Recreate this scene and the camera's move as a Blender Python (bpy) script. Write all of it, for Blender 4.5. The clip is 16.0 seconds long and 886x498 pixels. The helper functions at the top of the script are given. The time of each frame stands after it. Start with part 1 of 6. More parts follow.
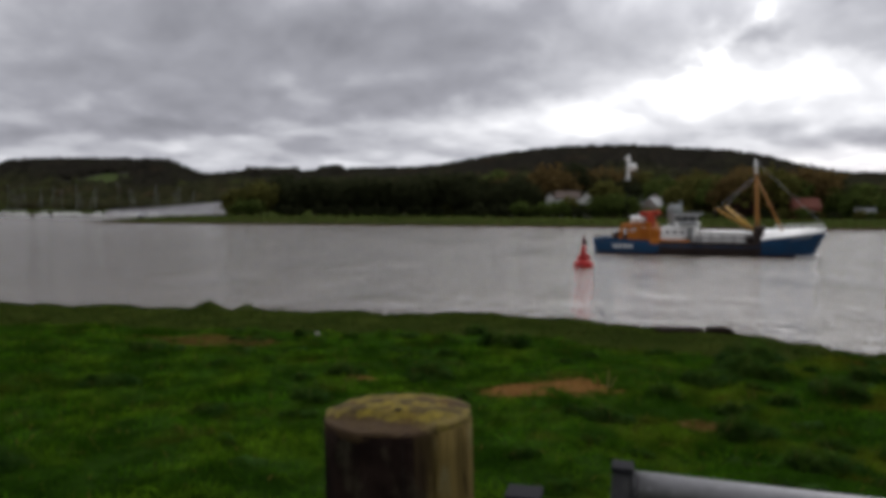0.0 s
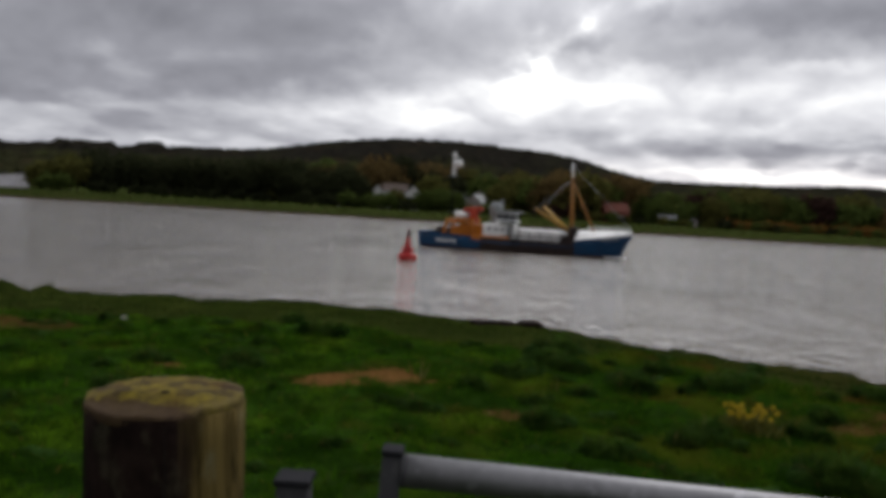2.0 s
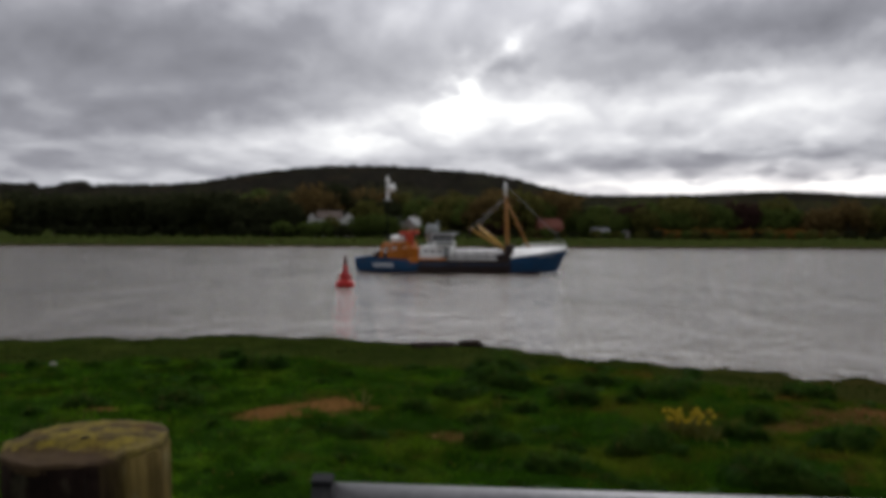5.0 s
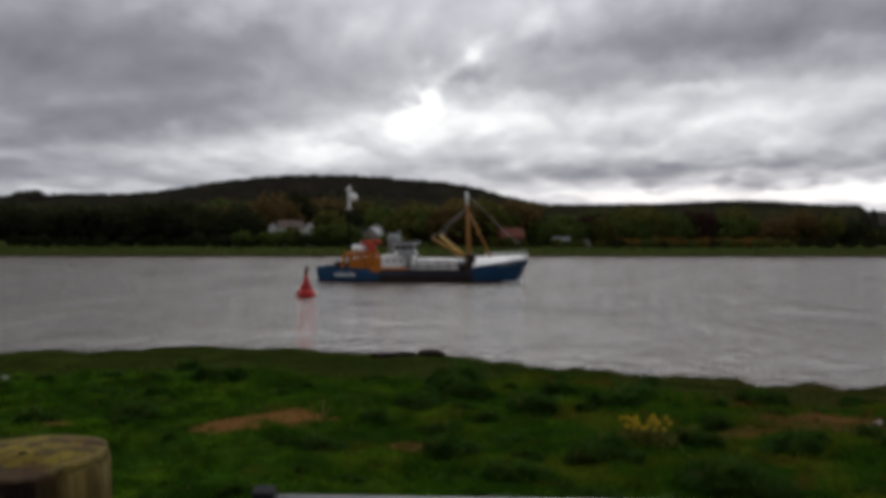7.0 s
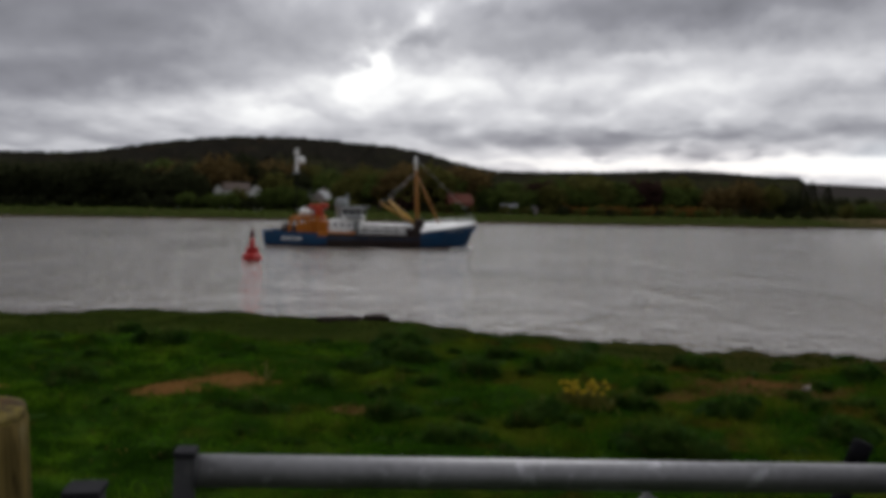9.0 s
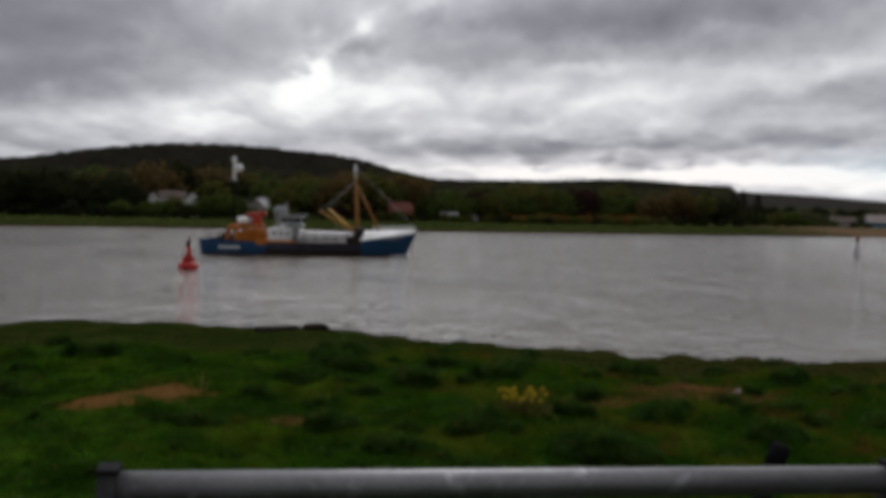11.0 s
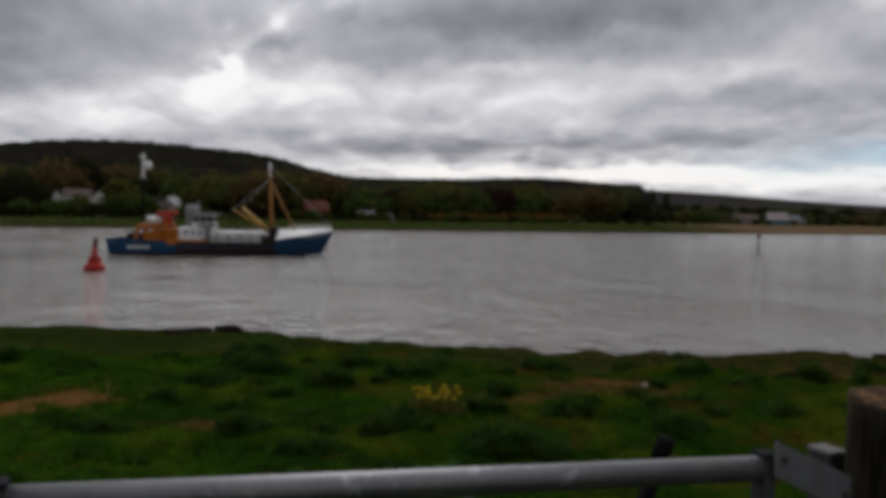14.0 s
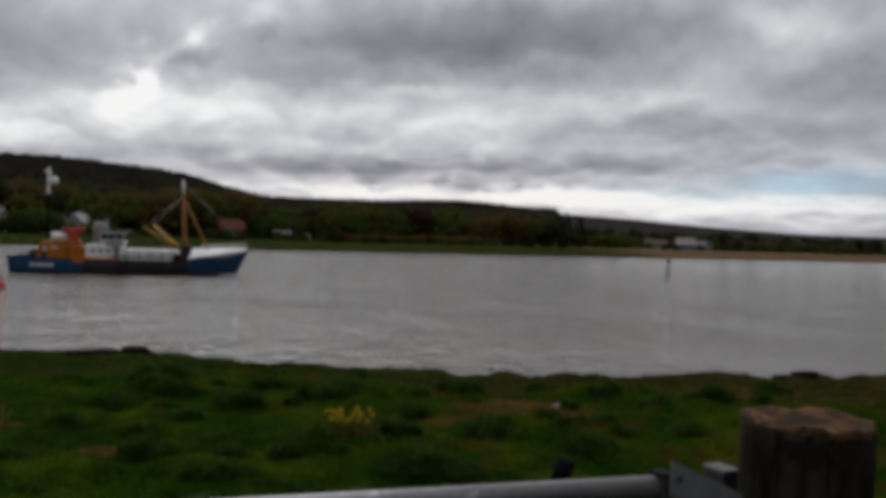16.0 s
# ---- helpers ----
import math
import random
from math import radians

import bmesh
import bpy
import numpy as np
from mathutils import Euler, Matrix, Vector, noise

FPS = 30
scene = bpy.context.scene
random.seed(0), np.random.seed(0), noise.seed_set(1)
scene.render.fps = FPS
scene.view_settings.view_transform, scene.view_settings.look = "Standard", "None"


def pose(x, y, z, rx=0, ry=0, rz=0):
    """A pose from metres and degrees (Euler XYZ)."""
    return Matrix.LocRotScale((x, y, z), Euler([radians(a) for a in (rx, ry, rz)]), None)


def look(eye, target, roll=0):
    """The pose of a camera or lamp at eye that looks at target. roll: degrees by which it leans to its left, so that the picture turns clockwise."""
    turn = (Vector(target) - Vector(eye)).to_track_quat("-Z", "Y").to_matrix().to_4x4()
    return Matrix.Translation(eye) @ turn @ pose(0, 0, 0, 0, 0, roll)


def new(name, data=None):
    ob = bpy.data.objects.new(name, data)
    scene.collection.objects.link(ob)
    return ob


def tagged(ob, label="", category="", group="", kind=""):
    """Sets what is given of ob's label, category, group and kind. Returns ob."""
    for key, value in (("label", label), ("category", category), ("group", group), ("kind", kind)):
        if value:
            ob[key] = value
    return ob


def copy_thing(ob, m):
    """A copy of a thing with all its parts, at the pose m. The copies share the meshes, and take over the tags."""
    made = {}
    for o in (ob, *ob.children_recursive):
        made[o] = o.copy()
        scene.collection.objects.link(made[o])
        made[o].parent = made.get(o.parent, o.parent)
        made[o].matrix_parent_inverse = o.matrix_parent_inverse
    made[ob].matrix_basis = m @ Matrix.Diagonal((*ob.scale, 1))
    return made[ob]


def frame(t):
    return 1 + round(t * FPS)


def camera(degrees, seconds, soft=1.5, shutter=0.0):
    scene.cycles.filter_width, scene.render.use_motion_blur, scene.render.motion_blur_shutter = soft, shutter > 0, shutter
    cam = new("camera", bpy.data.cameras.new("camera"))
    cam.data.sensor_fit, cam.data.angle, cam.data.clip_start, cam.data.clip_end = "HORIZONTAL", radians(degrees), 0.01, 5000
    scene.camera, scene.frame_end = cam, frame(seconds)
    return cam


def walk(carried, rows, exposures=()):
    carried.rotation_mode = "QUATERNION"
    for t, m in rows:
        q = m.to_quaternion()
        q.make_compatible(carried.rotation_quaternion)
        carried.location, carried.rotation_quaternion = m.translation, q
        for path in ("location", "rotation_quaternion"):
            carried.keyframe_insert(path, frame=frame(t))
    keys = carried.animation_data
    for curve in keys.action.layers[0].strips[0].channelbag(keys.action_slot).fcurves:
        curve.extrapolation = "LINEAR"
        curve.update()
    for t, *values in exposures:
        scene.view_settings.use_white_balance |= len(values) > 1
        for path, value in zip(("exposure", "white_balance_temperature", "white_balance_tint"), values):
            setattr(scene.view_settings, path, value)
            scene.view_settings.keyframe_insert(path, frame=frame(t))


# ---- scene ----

# ---------------------------------------------------------------- camera
cam = camera(55.15, 16.0, soft=5.2)
PATH = [
    (0.0, -0.117, 0.146, 4.610, 87.29, -0.28, 12.78),
    (0.5, -0.104, 0.145, 4.617, 87.81, -0.19, 9.87),
    (1.0, -0.088, 0.128, 4.620, 89.25, -0.18, 7.74),
    (1.5, -0.072, 0.145, 4.612, 88.54, -0.00, 5.15),
    (2.0, -0.056, 0.162, 4.601, 87.00, -3.34, 1.18),
    (2.5, -0.058, 0.175, 4.592, 85.22, -1.02, 0.50),
    (3.0, -0.066, 0.166, 4.594, 85.52, -1.69, 1.38),
    (3.5, -0.057, 0.167, 4.588, 84.45, -0.64, 1.42),
    (4.0, -0.050, 0.157, 4.590, 84.82, -0.93, 1.56),
    (4.5, -0.041, 0.155, 4.600, 87.41, -0.49, -1.13),
    (4.7, -0.035, 0.152, 4.602, 88.24, -0.53, -2.41),
    (6.8, -0.005, 0.126, 4.613, 89.48, 0.20, -4.75),
    (7.0, 0.001, 0.124, 4.610, 89.34, -0.13, -5.72),
    (7.5, 0.001, 0.092, 4.620, 89.33, -0.75, -5.24),
    (8.0, 0.000, 0.093, 4.615, 88.90, -1.18, -6.65),
    (8.5, 0.012, 0.094, 4.612, 87.38, -0.70, -7.04),
    (9.0, 0.032, 0.114, 4.607, 87.04, -1.07, -9.18),
    (9.5, 0.041, 0.112, 4.611, 87.30, -1.30, -11.69),
    (12.0, 0.060, 0.092, 4.616, 87.70, -0.59, -14.34),
    (12.5, 0.073, 0.084, 4.620, 87.64, -0.50, -16.05),
    (13.0, 0.063, 0.069, 4.625, 87.85, -1.56, -17.48),
    (13.5, 0.063, 0.060, 4.628, 87.43, -0.86, -18.07),
    (14.0, 0.071, 0.061, 4.629, 87.64, -0.92, -18.81),
    (14.5, 0.078, 0.066, 4.629, 88.41, -2.44, -20.54),
    (15.0, 0.074, 0.054, 4.632, 88.57, -1.64, -20.94),
    (15.5, 0.083, 0.055, 4.629, 88.24, -1.35, -21.91),
    (16.0, 0.098, 0.059, 4.628, 89.21, -1.71, -24.34),
]
walk(cam, [(t, pose(x, y, z, rx, ry, rz)) for t, x, y, z, rx, ry, rz in PATH],
     exposures=[(0.0, 0.55), (0.5, 0.56), (1.0, 0.34), (2.0, 0.34), (3.0, 0.48), (4.0, 0.57), (4.5, 0.38), (7.0, 0.14), (8.0, 0.09), (9.0, 0.13), (9.6, 0.11), (12.5, 0.01), (16.0, -0.07)])

# ---------------------------------------------------------------- sky and sun
SUN_AZ, SUN_EL = radians(7), radians(42)
world = bpy.data.worlds.new("overcast_sky")
scene.world = world
world.use_nodes = True


class Nodes:
    """Short forms for wiring node trees."""

    def __init__(self, tree):
        self.t = tree
        tree.nodes.clear()

    def add(self, kind, operation=None):
        n = self.t.nodes.new(kind)
        if operation:
            n.operation = operation
        return n

    def put(self, sock, v):
        if isinstance(v, bpy.types.NodeSocket):
            self.t.links.new(v, sock)
        elif v is not None:
            sock.default_value = v

    def math(self, op, a, b=None, c=None, clamp=False):
        n = self.add("ShaderNodeMath", op)
        n.use_clamp = clamp
        for s, v in zip(n.inputs, (a, b, c)):
            self.put(s, v)
        return n.outputs[0]

    def noise(self, vec, scale, detail=4.0, rough=0.55, dist=0.0):
        n = self.add("ShaderNodeTexNoise")
        self.put(n.inputs["Vector"], vec)
        n.inputs["Scale"].default_value, n.inputs["Detail"].default_value = scale, detail
        n.inputs["Roughness"].default_value, n.inputs["Distortion"].default_value = rough, dist
        return n.outputs["Fac"]

    def ramp(self, fac, stops, mode="LINEAR"):
        n = self.add("ShaderNodeValToRGB")
        n.color_ramp.interpolation = mode
        e = n.color_ramp.elements
        while len(e) < len(stops):
            e.new(0.5)
        for el, (p, c) in zip(e, stops):
            el.position, el.color = p, (*c, 1) if len(c) == 3 else c
        self.put(n.inputs[0], fac)
        return n.outputs[0]

    def mix(self, fac, a, b, blend="MIX"):
        n = self.add("ShaderNodeMix")
        n.data_type, n.blend_type = "RGBA", blend
        self.put(n.inputs[0], fac)
        for s, v in ((n.inputs[6], a), (n.inputs[7], b)):
            self.put(s, (*v, 1) if isinstance(v, tuple) and len(v) == 3 else v)
        return n.outputs[2]

    def mapping(self, vec, scale=(1, 1, 1), loc=(0, 0, 0), rot=(0, 0, 0)):
        n = self.add("ShaderNodeMapping")
        self.put(n.inputs["Vector"], vec)
        n.inputs["Scale"].default_value, n.inputs["Location"].default_value = scale, loc
        n.inputs["Rotation"].default_value = rot
        return n.outputs[0]


def sky_nodes():
    k = Nodes(world.node_tree)
    co = k.add("ShaderNodeTexCoord").outputs["Generated"]
    sep = k.add("ShaderNodeSeparateXYZ")
    k.put(sep.inputs[0], co)
    x, y, z = sep.outputs
    az = k.math("MULTIPLY", k.math("ARCTAN2", x, y), 57.296)
    el = k.math("MULTIPLY", k.math("ARCSINE", z), 57.296)
    low = k.math("ADD", k.math("MAXIMUM", el, 0.0), 3.0)
    u, v = k.math("DIVIDE", az, 6.6), k.math("MULTIPLY", k.math("LOGARITHM", low, 2.71828), 3.0)

    def sheet_at(du, dv):
        cmb = k.add("ShaderNodeCombineXYZ")
        k.put(cmb.inputs[0], k.math("ADD", u, du))
        k.put(cmb.inputs[1], k.math("ADD", v, dv))
        return cmb.outputs[0]

    billow = k.noise(sheet_at(3.1, 0.7), 1.05, 5, 0.45, 0.25)
    above = k.noise(sheet_at(3.1, 0.95), 1.05, 4, 0.45, 0.25)
    broad = k.noise(sheet_at(7.3, 2.9), 0.5, 3, 0.5, 0.2)
    wisps = k.noise(sheet_at(1.7, 9.1), 3.2, 4, 0.5, 0.1)
    sway = k.noise(sheet_at(11.3, 5.2), 1.7, 3, 0.55)
    heave = k.noise(sheet_at(2.9, 14.4), 1.9, 3, 0.55)
    az_w = k.math("MULTIPLY_ADD", k.math("SUBTRACT", sway, 0.5), 6.0, az)
    el_w = k.math("MULTIPLY_ADD", k.math("SUBTRACT", heave, 0.5), k.math("MULTIPLY", low, 0.22), el)

    # rounded heads of cumulus
    puff_co = k.add("ShaderNodeVectorMath", "ADD")
    bend = k.add("ShaderNodeTexNoise")
    k.put(bend.inputs["Vector"], sheet_at(5.5, 1.2))
    bend.inputs["Scale"].default_value, bend.inputs["Detail"].default_value = 1.6, 3
    k.put(puff_co.inputs[0], sheet_at(0.4, 3.3))
    k.put(puff_co.inputs[1], bend.outputs["Color"])
    puffs = []
    for lift in (0.0, 0.16):
        cell = k.add("ShaderNodeTexVoronoi")
        cell.feature = "SMOOTH_F1"
        k.put(cell.inputs["Vector"], k.mapping(puff_co.outputs[0], (1, 1, 1), (0, lift, 0)))
        cell.inputs["Scale"].default_value, cell.inputs["Smoothness"].default_value = 1.5, 0.45
        puffs.append(cell.outputs["Distance"])
    puff = k.math("SUBTRACT", puffs[1], puffs[0])

    def lobe(a0, e0, wa, we, tilt=0.0):
        da = k.math("SUBTRACT", az_w, a0)
        de = k.math("SUBTRACT", k.math("SUBTRACT", el_w, e0), k.math("MULTIPLY", da, tilt))
        q = k.math("ADD", k.math("POWER", k.math("ABSOLUTE", k.math("DIVIDE", da, wa)), 2.0),
                   k.math("POWER", k.math("ABSOLUTE", k.math("DIVIDE", de, we)), 2.0))
        return k.math("EXPONENT", k.math("MULTIPLY", q, -1.0))

    b = k.math("MULTIPLY_ADD", k.math("SUBTRACT", billow, above), 0.66, 0.50)
    b = k.math("MULTIPLY_ADD", k.math("SUBTRACT", 0.5, billow), 0.40, b)
    shallow = k.add("ShaderNodeMapRange")
    k.put(shallow.inputs[0], el)
    shallow.inputs[1].default_value, shallow.inputs[2].default_value, shallow.inputs[3].default_value, shallow.inputs[4].default_value = 4.5, 9.5, 0.50, 0.10
    b = k.math("MULTIPLY_ADD", puff, shallow.outputs[0], b)
    b = k.math("MULTIPLY_ADD", k.math("SUBTRACT", broad, 0.5), 0.25, b)
    b = k.math("MULTIPLY_ADD", k.math("SUBTRACT", wisps, 0.5), k.math("MULTIPLY_ADD", shallow.outputs[0], 0.35, 0.08), b)
    # the bright break in the cloud and the heavy banks above it
    left = ((-0.19, (-30, 8.5, 15, 5.5, 0.0)), (-0.24, (-27, 18, 17, 9, 0.0)), (-0.14, (-12, 9.5, 8, 3.5, 0.0)), (0.08, (-25.6, 10.5, 2.5, 1.0, 0.0)), (0.06, (-35, 9.2, 3, 1.0, 0.0)),
            (-0.17, (-13, 12.0, 11, 1.9, 0.06)), (-0.12, (-20, 6.9, 9, 1.0, 0.12)), (-0.10, (-35, 6.0, 9, 3.5, 0.0)), (0.12, (-8.6, 6.2, 8, 1.0, 0.1)), (0.12, (-24, 3.0, 15, 0.5, 0.0)))
    middle = ((0.27, (3, 7.3, 9, 2.2, 0.22)), (0.10, (-4, 5.6, 6, 1.2, 0.1)), (0.09, (-5.5, 9.8, 4, 1.0, 0.05)), (0.60, (4.2, 9.2, 1.5, 1.4, 0.6)), (0.33, (7.6, 12.2, 1.3, 0.9, 0.3)), (0.14, (11.5, 13.4, 2.0, 0.9, 0.2)),
              (-0.15, (6.6, 10.5, 2.5, 0.6, 0.2)), (-0.17, (14, 10.3, 6, 0.9, 0.0)), (0.22, (11, 8.0, 5, 1.2, 0.0)), (-0.34, (28, 13.6, 11, 2.3, -0.02)), (-0.16, (20, 12.6, 8, 1.6, 0.0)))
    # the lower decks, down to the pale slot over the hills, with scraps of scud hanging in it
    right = ((0.18, (22, 9.7, 4, 0.5, 0.0)), (0.20, (46, 13.5, 4, 1.6, 0.0)), (-0.16, (51, 10.2, 4, 1.5, 0.0)), (-0.18, (38, 7.5, 6, 0.8, 0.0)), (0.16, (36, 9.2, 6, 0.7, 0.02)),
             (0.17, (28, 6.5, 16, 4.5, 0.0)), (0.10, (12, 5.8, 8, 1.3, 0.0)), (0.10, (20, 7.6, 5, 1.0, 0.0)), (-0.17, (18, 4.5, 8, 0.5, 0.0)), (-0.26, (29, 4.9, 9, 0.6, 0.02)))
    slot = ((0.50, (25, 2.85, 17, 0.62, 0.0)), (0.38, (45, 2.3, 11, 0.8, 0.0)), (-0.30, (20.0, 3.45, 1.0, 0.30, 0.0)), (-0.26, (24.6, 3.7, 0.7, 0.45, 0.0)), (-0.28, (26.6, 3.4, 0.9, 0.28, 0.0)),
            (-0.30, (29.2, 3.6, 0.8, 0.40, 0.0)), (-0.24, (31.8, 3.7, 0.7, 0.35, 0.0)))
    for amp, args in left + middle + right + slot:
        b = k.math("MULTIPLY_ADD", lobe(*args), amp, b)
    cloud = k.ramp(b, [(0.0, (0.167, 0.170, 0.193)), (0.28, (0.265, 0.268, 0.300)), (0.5, (0.424, 0.428, 0.463)),
                       (0.72, (0.65, 0.653, 0.684)), (0.9, (0.925, 0.93, 0.935)), (1.0, (1.0, 1.0, 0.995))])
    sky = k.add("ShaderNodeTexSky")
    sky.sky_type, sky.sun_disc, sky.sun_elevation, sky.sun_rotation = "NISHITA", False, SUN_EL, SUN_AZ
    sky.dust_density, sky.ozone_density = 0.0, 6.0
    gap = k.math("MULTIPLY", lobe(49.0, 3.95, 9.5, 0.95, 0.06), k.math("SUBTRACT", 1.05, k.math("MULTIPLY", billow, 1.0)), clamp=True)
    # an overcast sky grows brighter towards the zenith
    rise = k.add("ShaderNodeMapRange")
    k.put(rise.inputs[0], el)
    rise.inputs[1].default_value, rise.inputs[2].default_value, rise.inputs[3].default_value, rise.inputs[4].default_value = 16, 60, 9.6, 15.0
    # the hidden sun glows through the sheet around its place
    toward = k.add("ShaderNodeVectorMath", "DOT_PRODUCT")
    k.put(toward.inputs[0], co)
    toward.inputs[1].default_value = (math.sin(SUN_AZ) * math.cos(SUN_EL), math.cos(SUN_AZ) * math.cos(SUN_EL), math.sin(SUN_EL))
    glow = k.math("EXPONENT", k.math("MULTIPLY", k.math("SUBTRACT", toward.outputs["Value"], 1.0), 9.0))
    veil = k.add("ShaderNodeMapRange")
    k.put(veil.inputs[0], el)
    veil.inputs[1].default_value, veil.inputs[2].default_value, veil.inputs[4].default_value = 11, 24, 2.8
    lit = k.math("MULTIPLY_ADD", glow, veil.outputs[0], 1.0)
    # thicker, darker cloud on the side away from the hidden sun
    away = k.add("ShaderNodeMapRange")
    k.put(away.inputs[0], y)
    away.inputs[1].default_value, away.inputs[2].default_value, away.inputs[3].default_value, away.inputs[4].default_value = -0.5, 0.5, 0.72, 1.0
    cloud = k.mix(k.math("MULTIPLY", lobe(26, 2.6, 20, 1.3, 0.0), 0.8), cloud, (1.03, 0.975, 0.95), "MULTIPLY")
    tens = k.add("ShaderNodeVectorMath", "SCALE")
    k.put(tens.inputs[0], cloud)
    k.put(tens.inputs[3], k.math("MULTIPLY", k.math("MULTIPLY", rise.outputs[0], away.outputs[0]), lit))
    blue = k.add("ShaderNodeVectorMath", "MULTIPLY")
    k.put(blue.inputs[0], sky.outputs[0])
    blue.inputs[1].default_value = (0.90, 0.93, 0.98)
    col = k.mix(gap, tens.outputs[0], blue.outputs[0])
    bg = k.add("ShaderNodeBackground")
    k.put(bg.inputs[0], col)
    bg.inputs[1].default_value = 0.1
    out = k.add("ShaderNodeOutputWorld")
    k.put(out.inputs[0], bg.outputs[0])


sky_nodes()
sun = new("sun", bpy.data.lights.new("sun", "SUN"))
sun.data.energy, sun.data.angle, sun.data.color = 0.6, radians(40), (1.0, 0.97, 0.93)
sun.matrix_world = look((60 * math.sin(SUN_AZ), 60 * math.cos(SUN_AZ), 60 * math.tan(SUN_EL)), (0, 0, 0))


# ---------------------------------------------------------------- materials
def material(name, build, rough=0.7, metal=0.0, spec=0.5):
    """build(k, co) gives colour, and optionally bump height, its strength and distance, and roughness."""
    m = bpy.data.materials.new(name)
    m.use_nodes = True
    k = Nodes(m.node_tree)
    co = k.add("ShaderNodeTexCoord").outputs["Object"]
    res = build(k, co)
    res = res if isinstance(res, dict) else {"col": res}
    p = k.add("ShaderNodeBsdfPrincipled")
    k.put(p.inputs["Base Color"], (*res["col"], 1) if isinstance(res["col"], tuple) else res["col"])
    k.put(p.inputs["Roughness"], res.get("rough", rough))
    p.inputs["Metallic"].default_value = metal
    p.inputs["Specular IOR Level"].default_value = spec
    if "ior" in res:
        p.inputs["IOR"].default_value = res["ior"]
    if "bump" in res:
        bn = k.add("ShaderNodeBump")
        bn.inputs["Strength"].default_value = res.get("strength", 0.4)
        bn.inputs["Distance"].default_value = res.get("distance", 0.01)
        k.put(bn.inputs["Height"], res["bump"])
        k.put(p.inputs["Normal"], bn.outputs[0])
    surface = p.outputs[0]
    if "through" in res:
        # thin leaves let part of the light through
        tl = k.add("ShaderNodeBsdfTranslucent")
        k.put(tl.inputs["Color"], res["col"])
        ms = k.add("ShaderNodeMixShader")
        ms.inputs[0].default_value = res["through"]
        k.put(ms.inputs[1], surface)
        k.put(ms.inputs[2], tl.outputs[0])
        surface = ms.outputs[0]
    out = k.add("ShaderNodeOutputMaterial")
    k.put(out.inputs[0], surface)
    return m


def shade(c, f):
    return tuple(min(1.0, v * f) for v in c)


def painted(name, c, wear=(0.16, 0.09, 0.05), scale=1.5, amount=0.35, rough=0.5, metal=0.0, spec=0.2):
    """Weathered paint: two scales of fading, with rust or dirt showing in blotches."""
    def build(k, co):
        fine = k.noise(co, scale * 9, 5, 0.65)
        coarse = k.noise(co, scale, 4, 0.6)
        col = k.mix(k.ramp(coarse, [(0.3, (0, 0, 0)), (0.7, (1, 1, 1))]), shade(c, 0.8), shade(c, 1.12))
        dirt = k.math("MULTIPLY", k.ramp(k.noise(co, scale * 2.7, 6, 0.7), [(0.52, (0, 0, 0)), (0.75, (1, 1, 1))]), amount)
        return {"col": k.mix(dirt, col, wear), "bump": fine, "strength": 0.15, "distance": 0.01,
                "rough": k.math("MULTIPLY_ADD", fine, 0.3, rough - 0.1)}
    return material(name, build, rough, metal, spec)


def leafy(name, dark, light, scale=0.25):
    """Foliage whose clumps differ from one another and along the crown."""
    def build(k, co):
        g = k.add("ShaderNodeNewGeometry").outputs["Random Per Island"]
        o = k.add("ShaderNodeObjectInfo").outputs["Random"]
        a = k.mix(g, dark, light)
        n = k.ramp(k.noise(co, scale, 3, 0.6), [(0.3, (0, 0, 0)), (0.7, (1, 1, 1))])
        a = k.mix(k.math("MULTIPLY", n, 0.45), a, shade(dark, 0.7))
        return {"col": k.mix(k.math("MULTIPLY", o, 0.3), a, shade(light, 0.75)), "through": 0.3}
    return material(name, build, 0.9, 0.0, 0.0)


def bark_build(k, co):
    n = k.noise(k.mapping(co, (3, 3, 0.5)), 2.0, 5, 0.65)
    return {"col": k.ramp(n, [(0.3, (0.04, 0.032, 0.024)), (0.7, (0.13, 0.11, 0.085))]), "bump": n, "strength": 0.6, "distance": 0.05}


M_BARK = material("bark", bark_build, 0.9)
M_LEAF_DARK = leafy("dark_leaves", (0.0234, 0.027, 0.0135), (0.0414, 0.0468, 0.0198))
M_LEAF_GREEN = leafy("green_leaves", (0.049, 0.0691, 0.018), (0.0864, 0.1152, 0.0259))
M_LEAF_OLIVE = leafy("olive_leaves", (0.066, 0.066, 0.0198), (0.1188, 0.1135, 0.029))
M_LEAF_BRONZE = leafy("bronze_leaves", (0.0782, 0.0544, 0.0218), (0.136, 0.0918, 0.034))
M_LEAF_GORSE = leafy("gorse_bloom", (0.070, 0.046, 0.016), (0.250, 0.115, 0.026))
M_LEAF_PLUM = leafy("plum_leaves", (0.036, 0.0198, 0.018), (0.072, 0.0405, 0.0315))


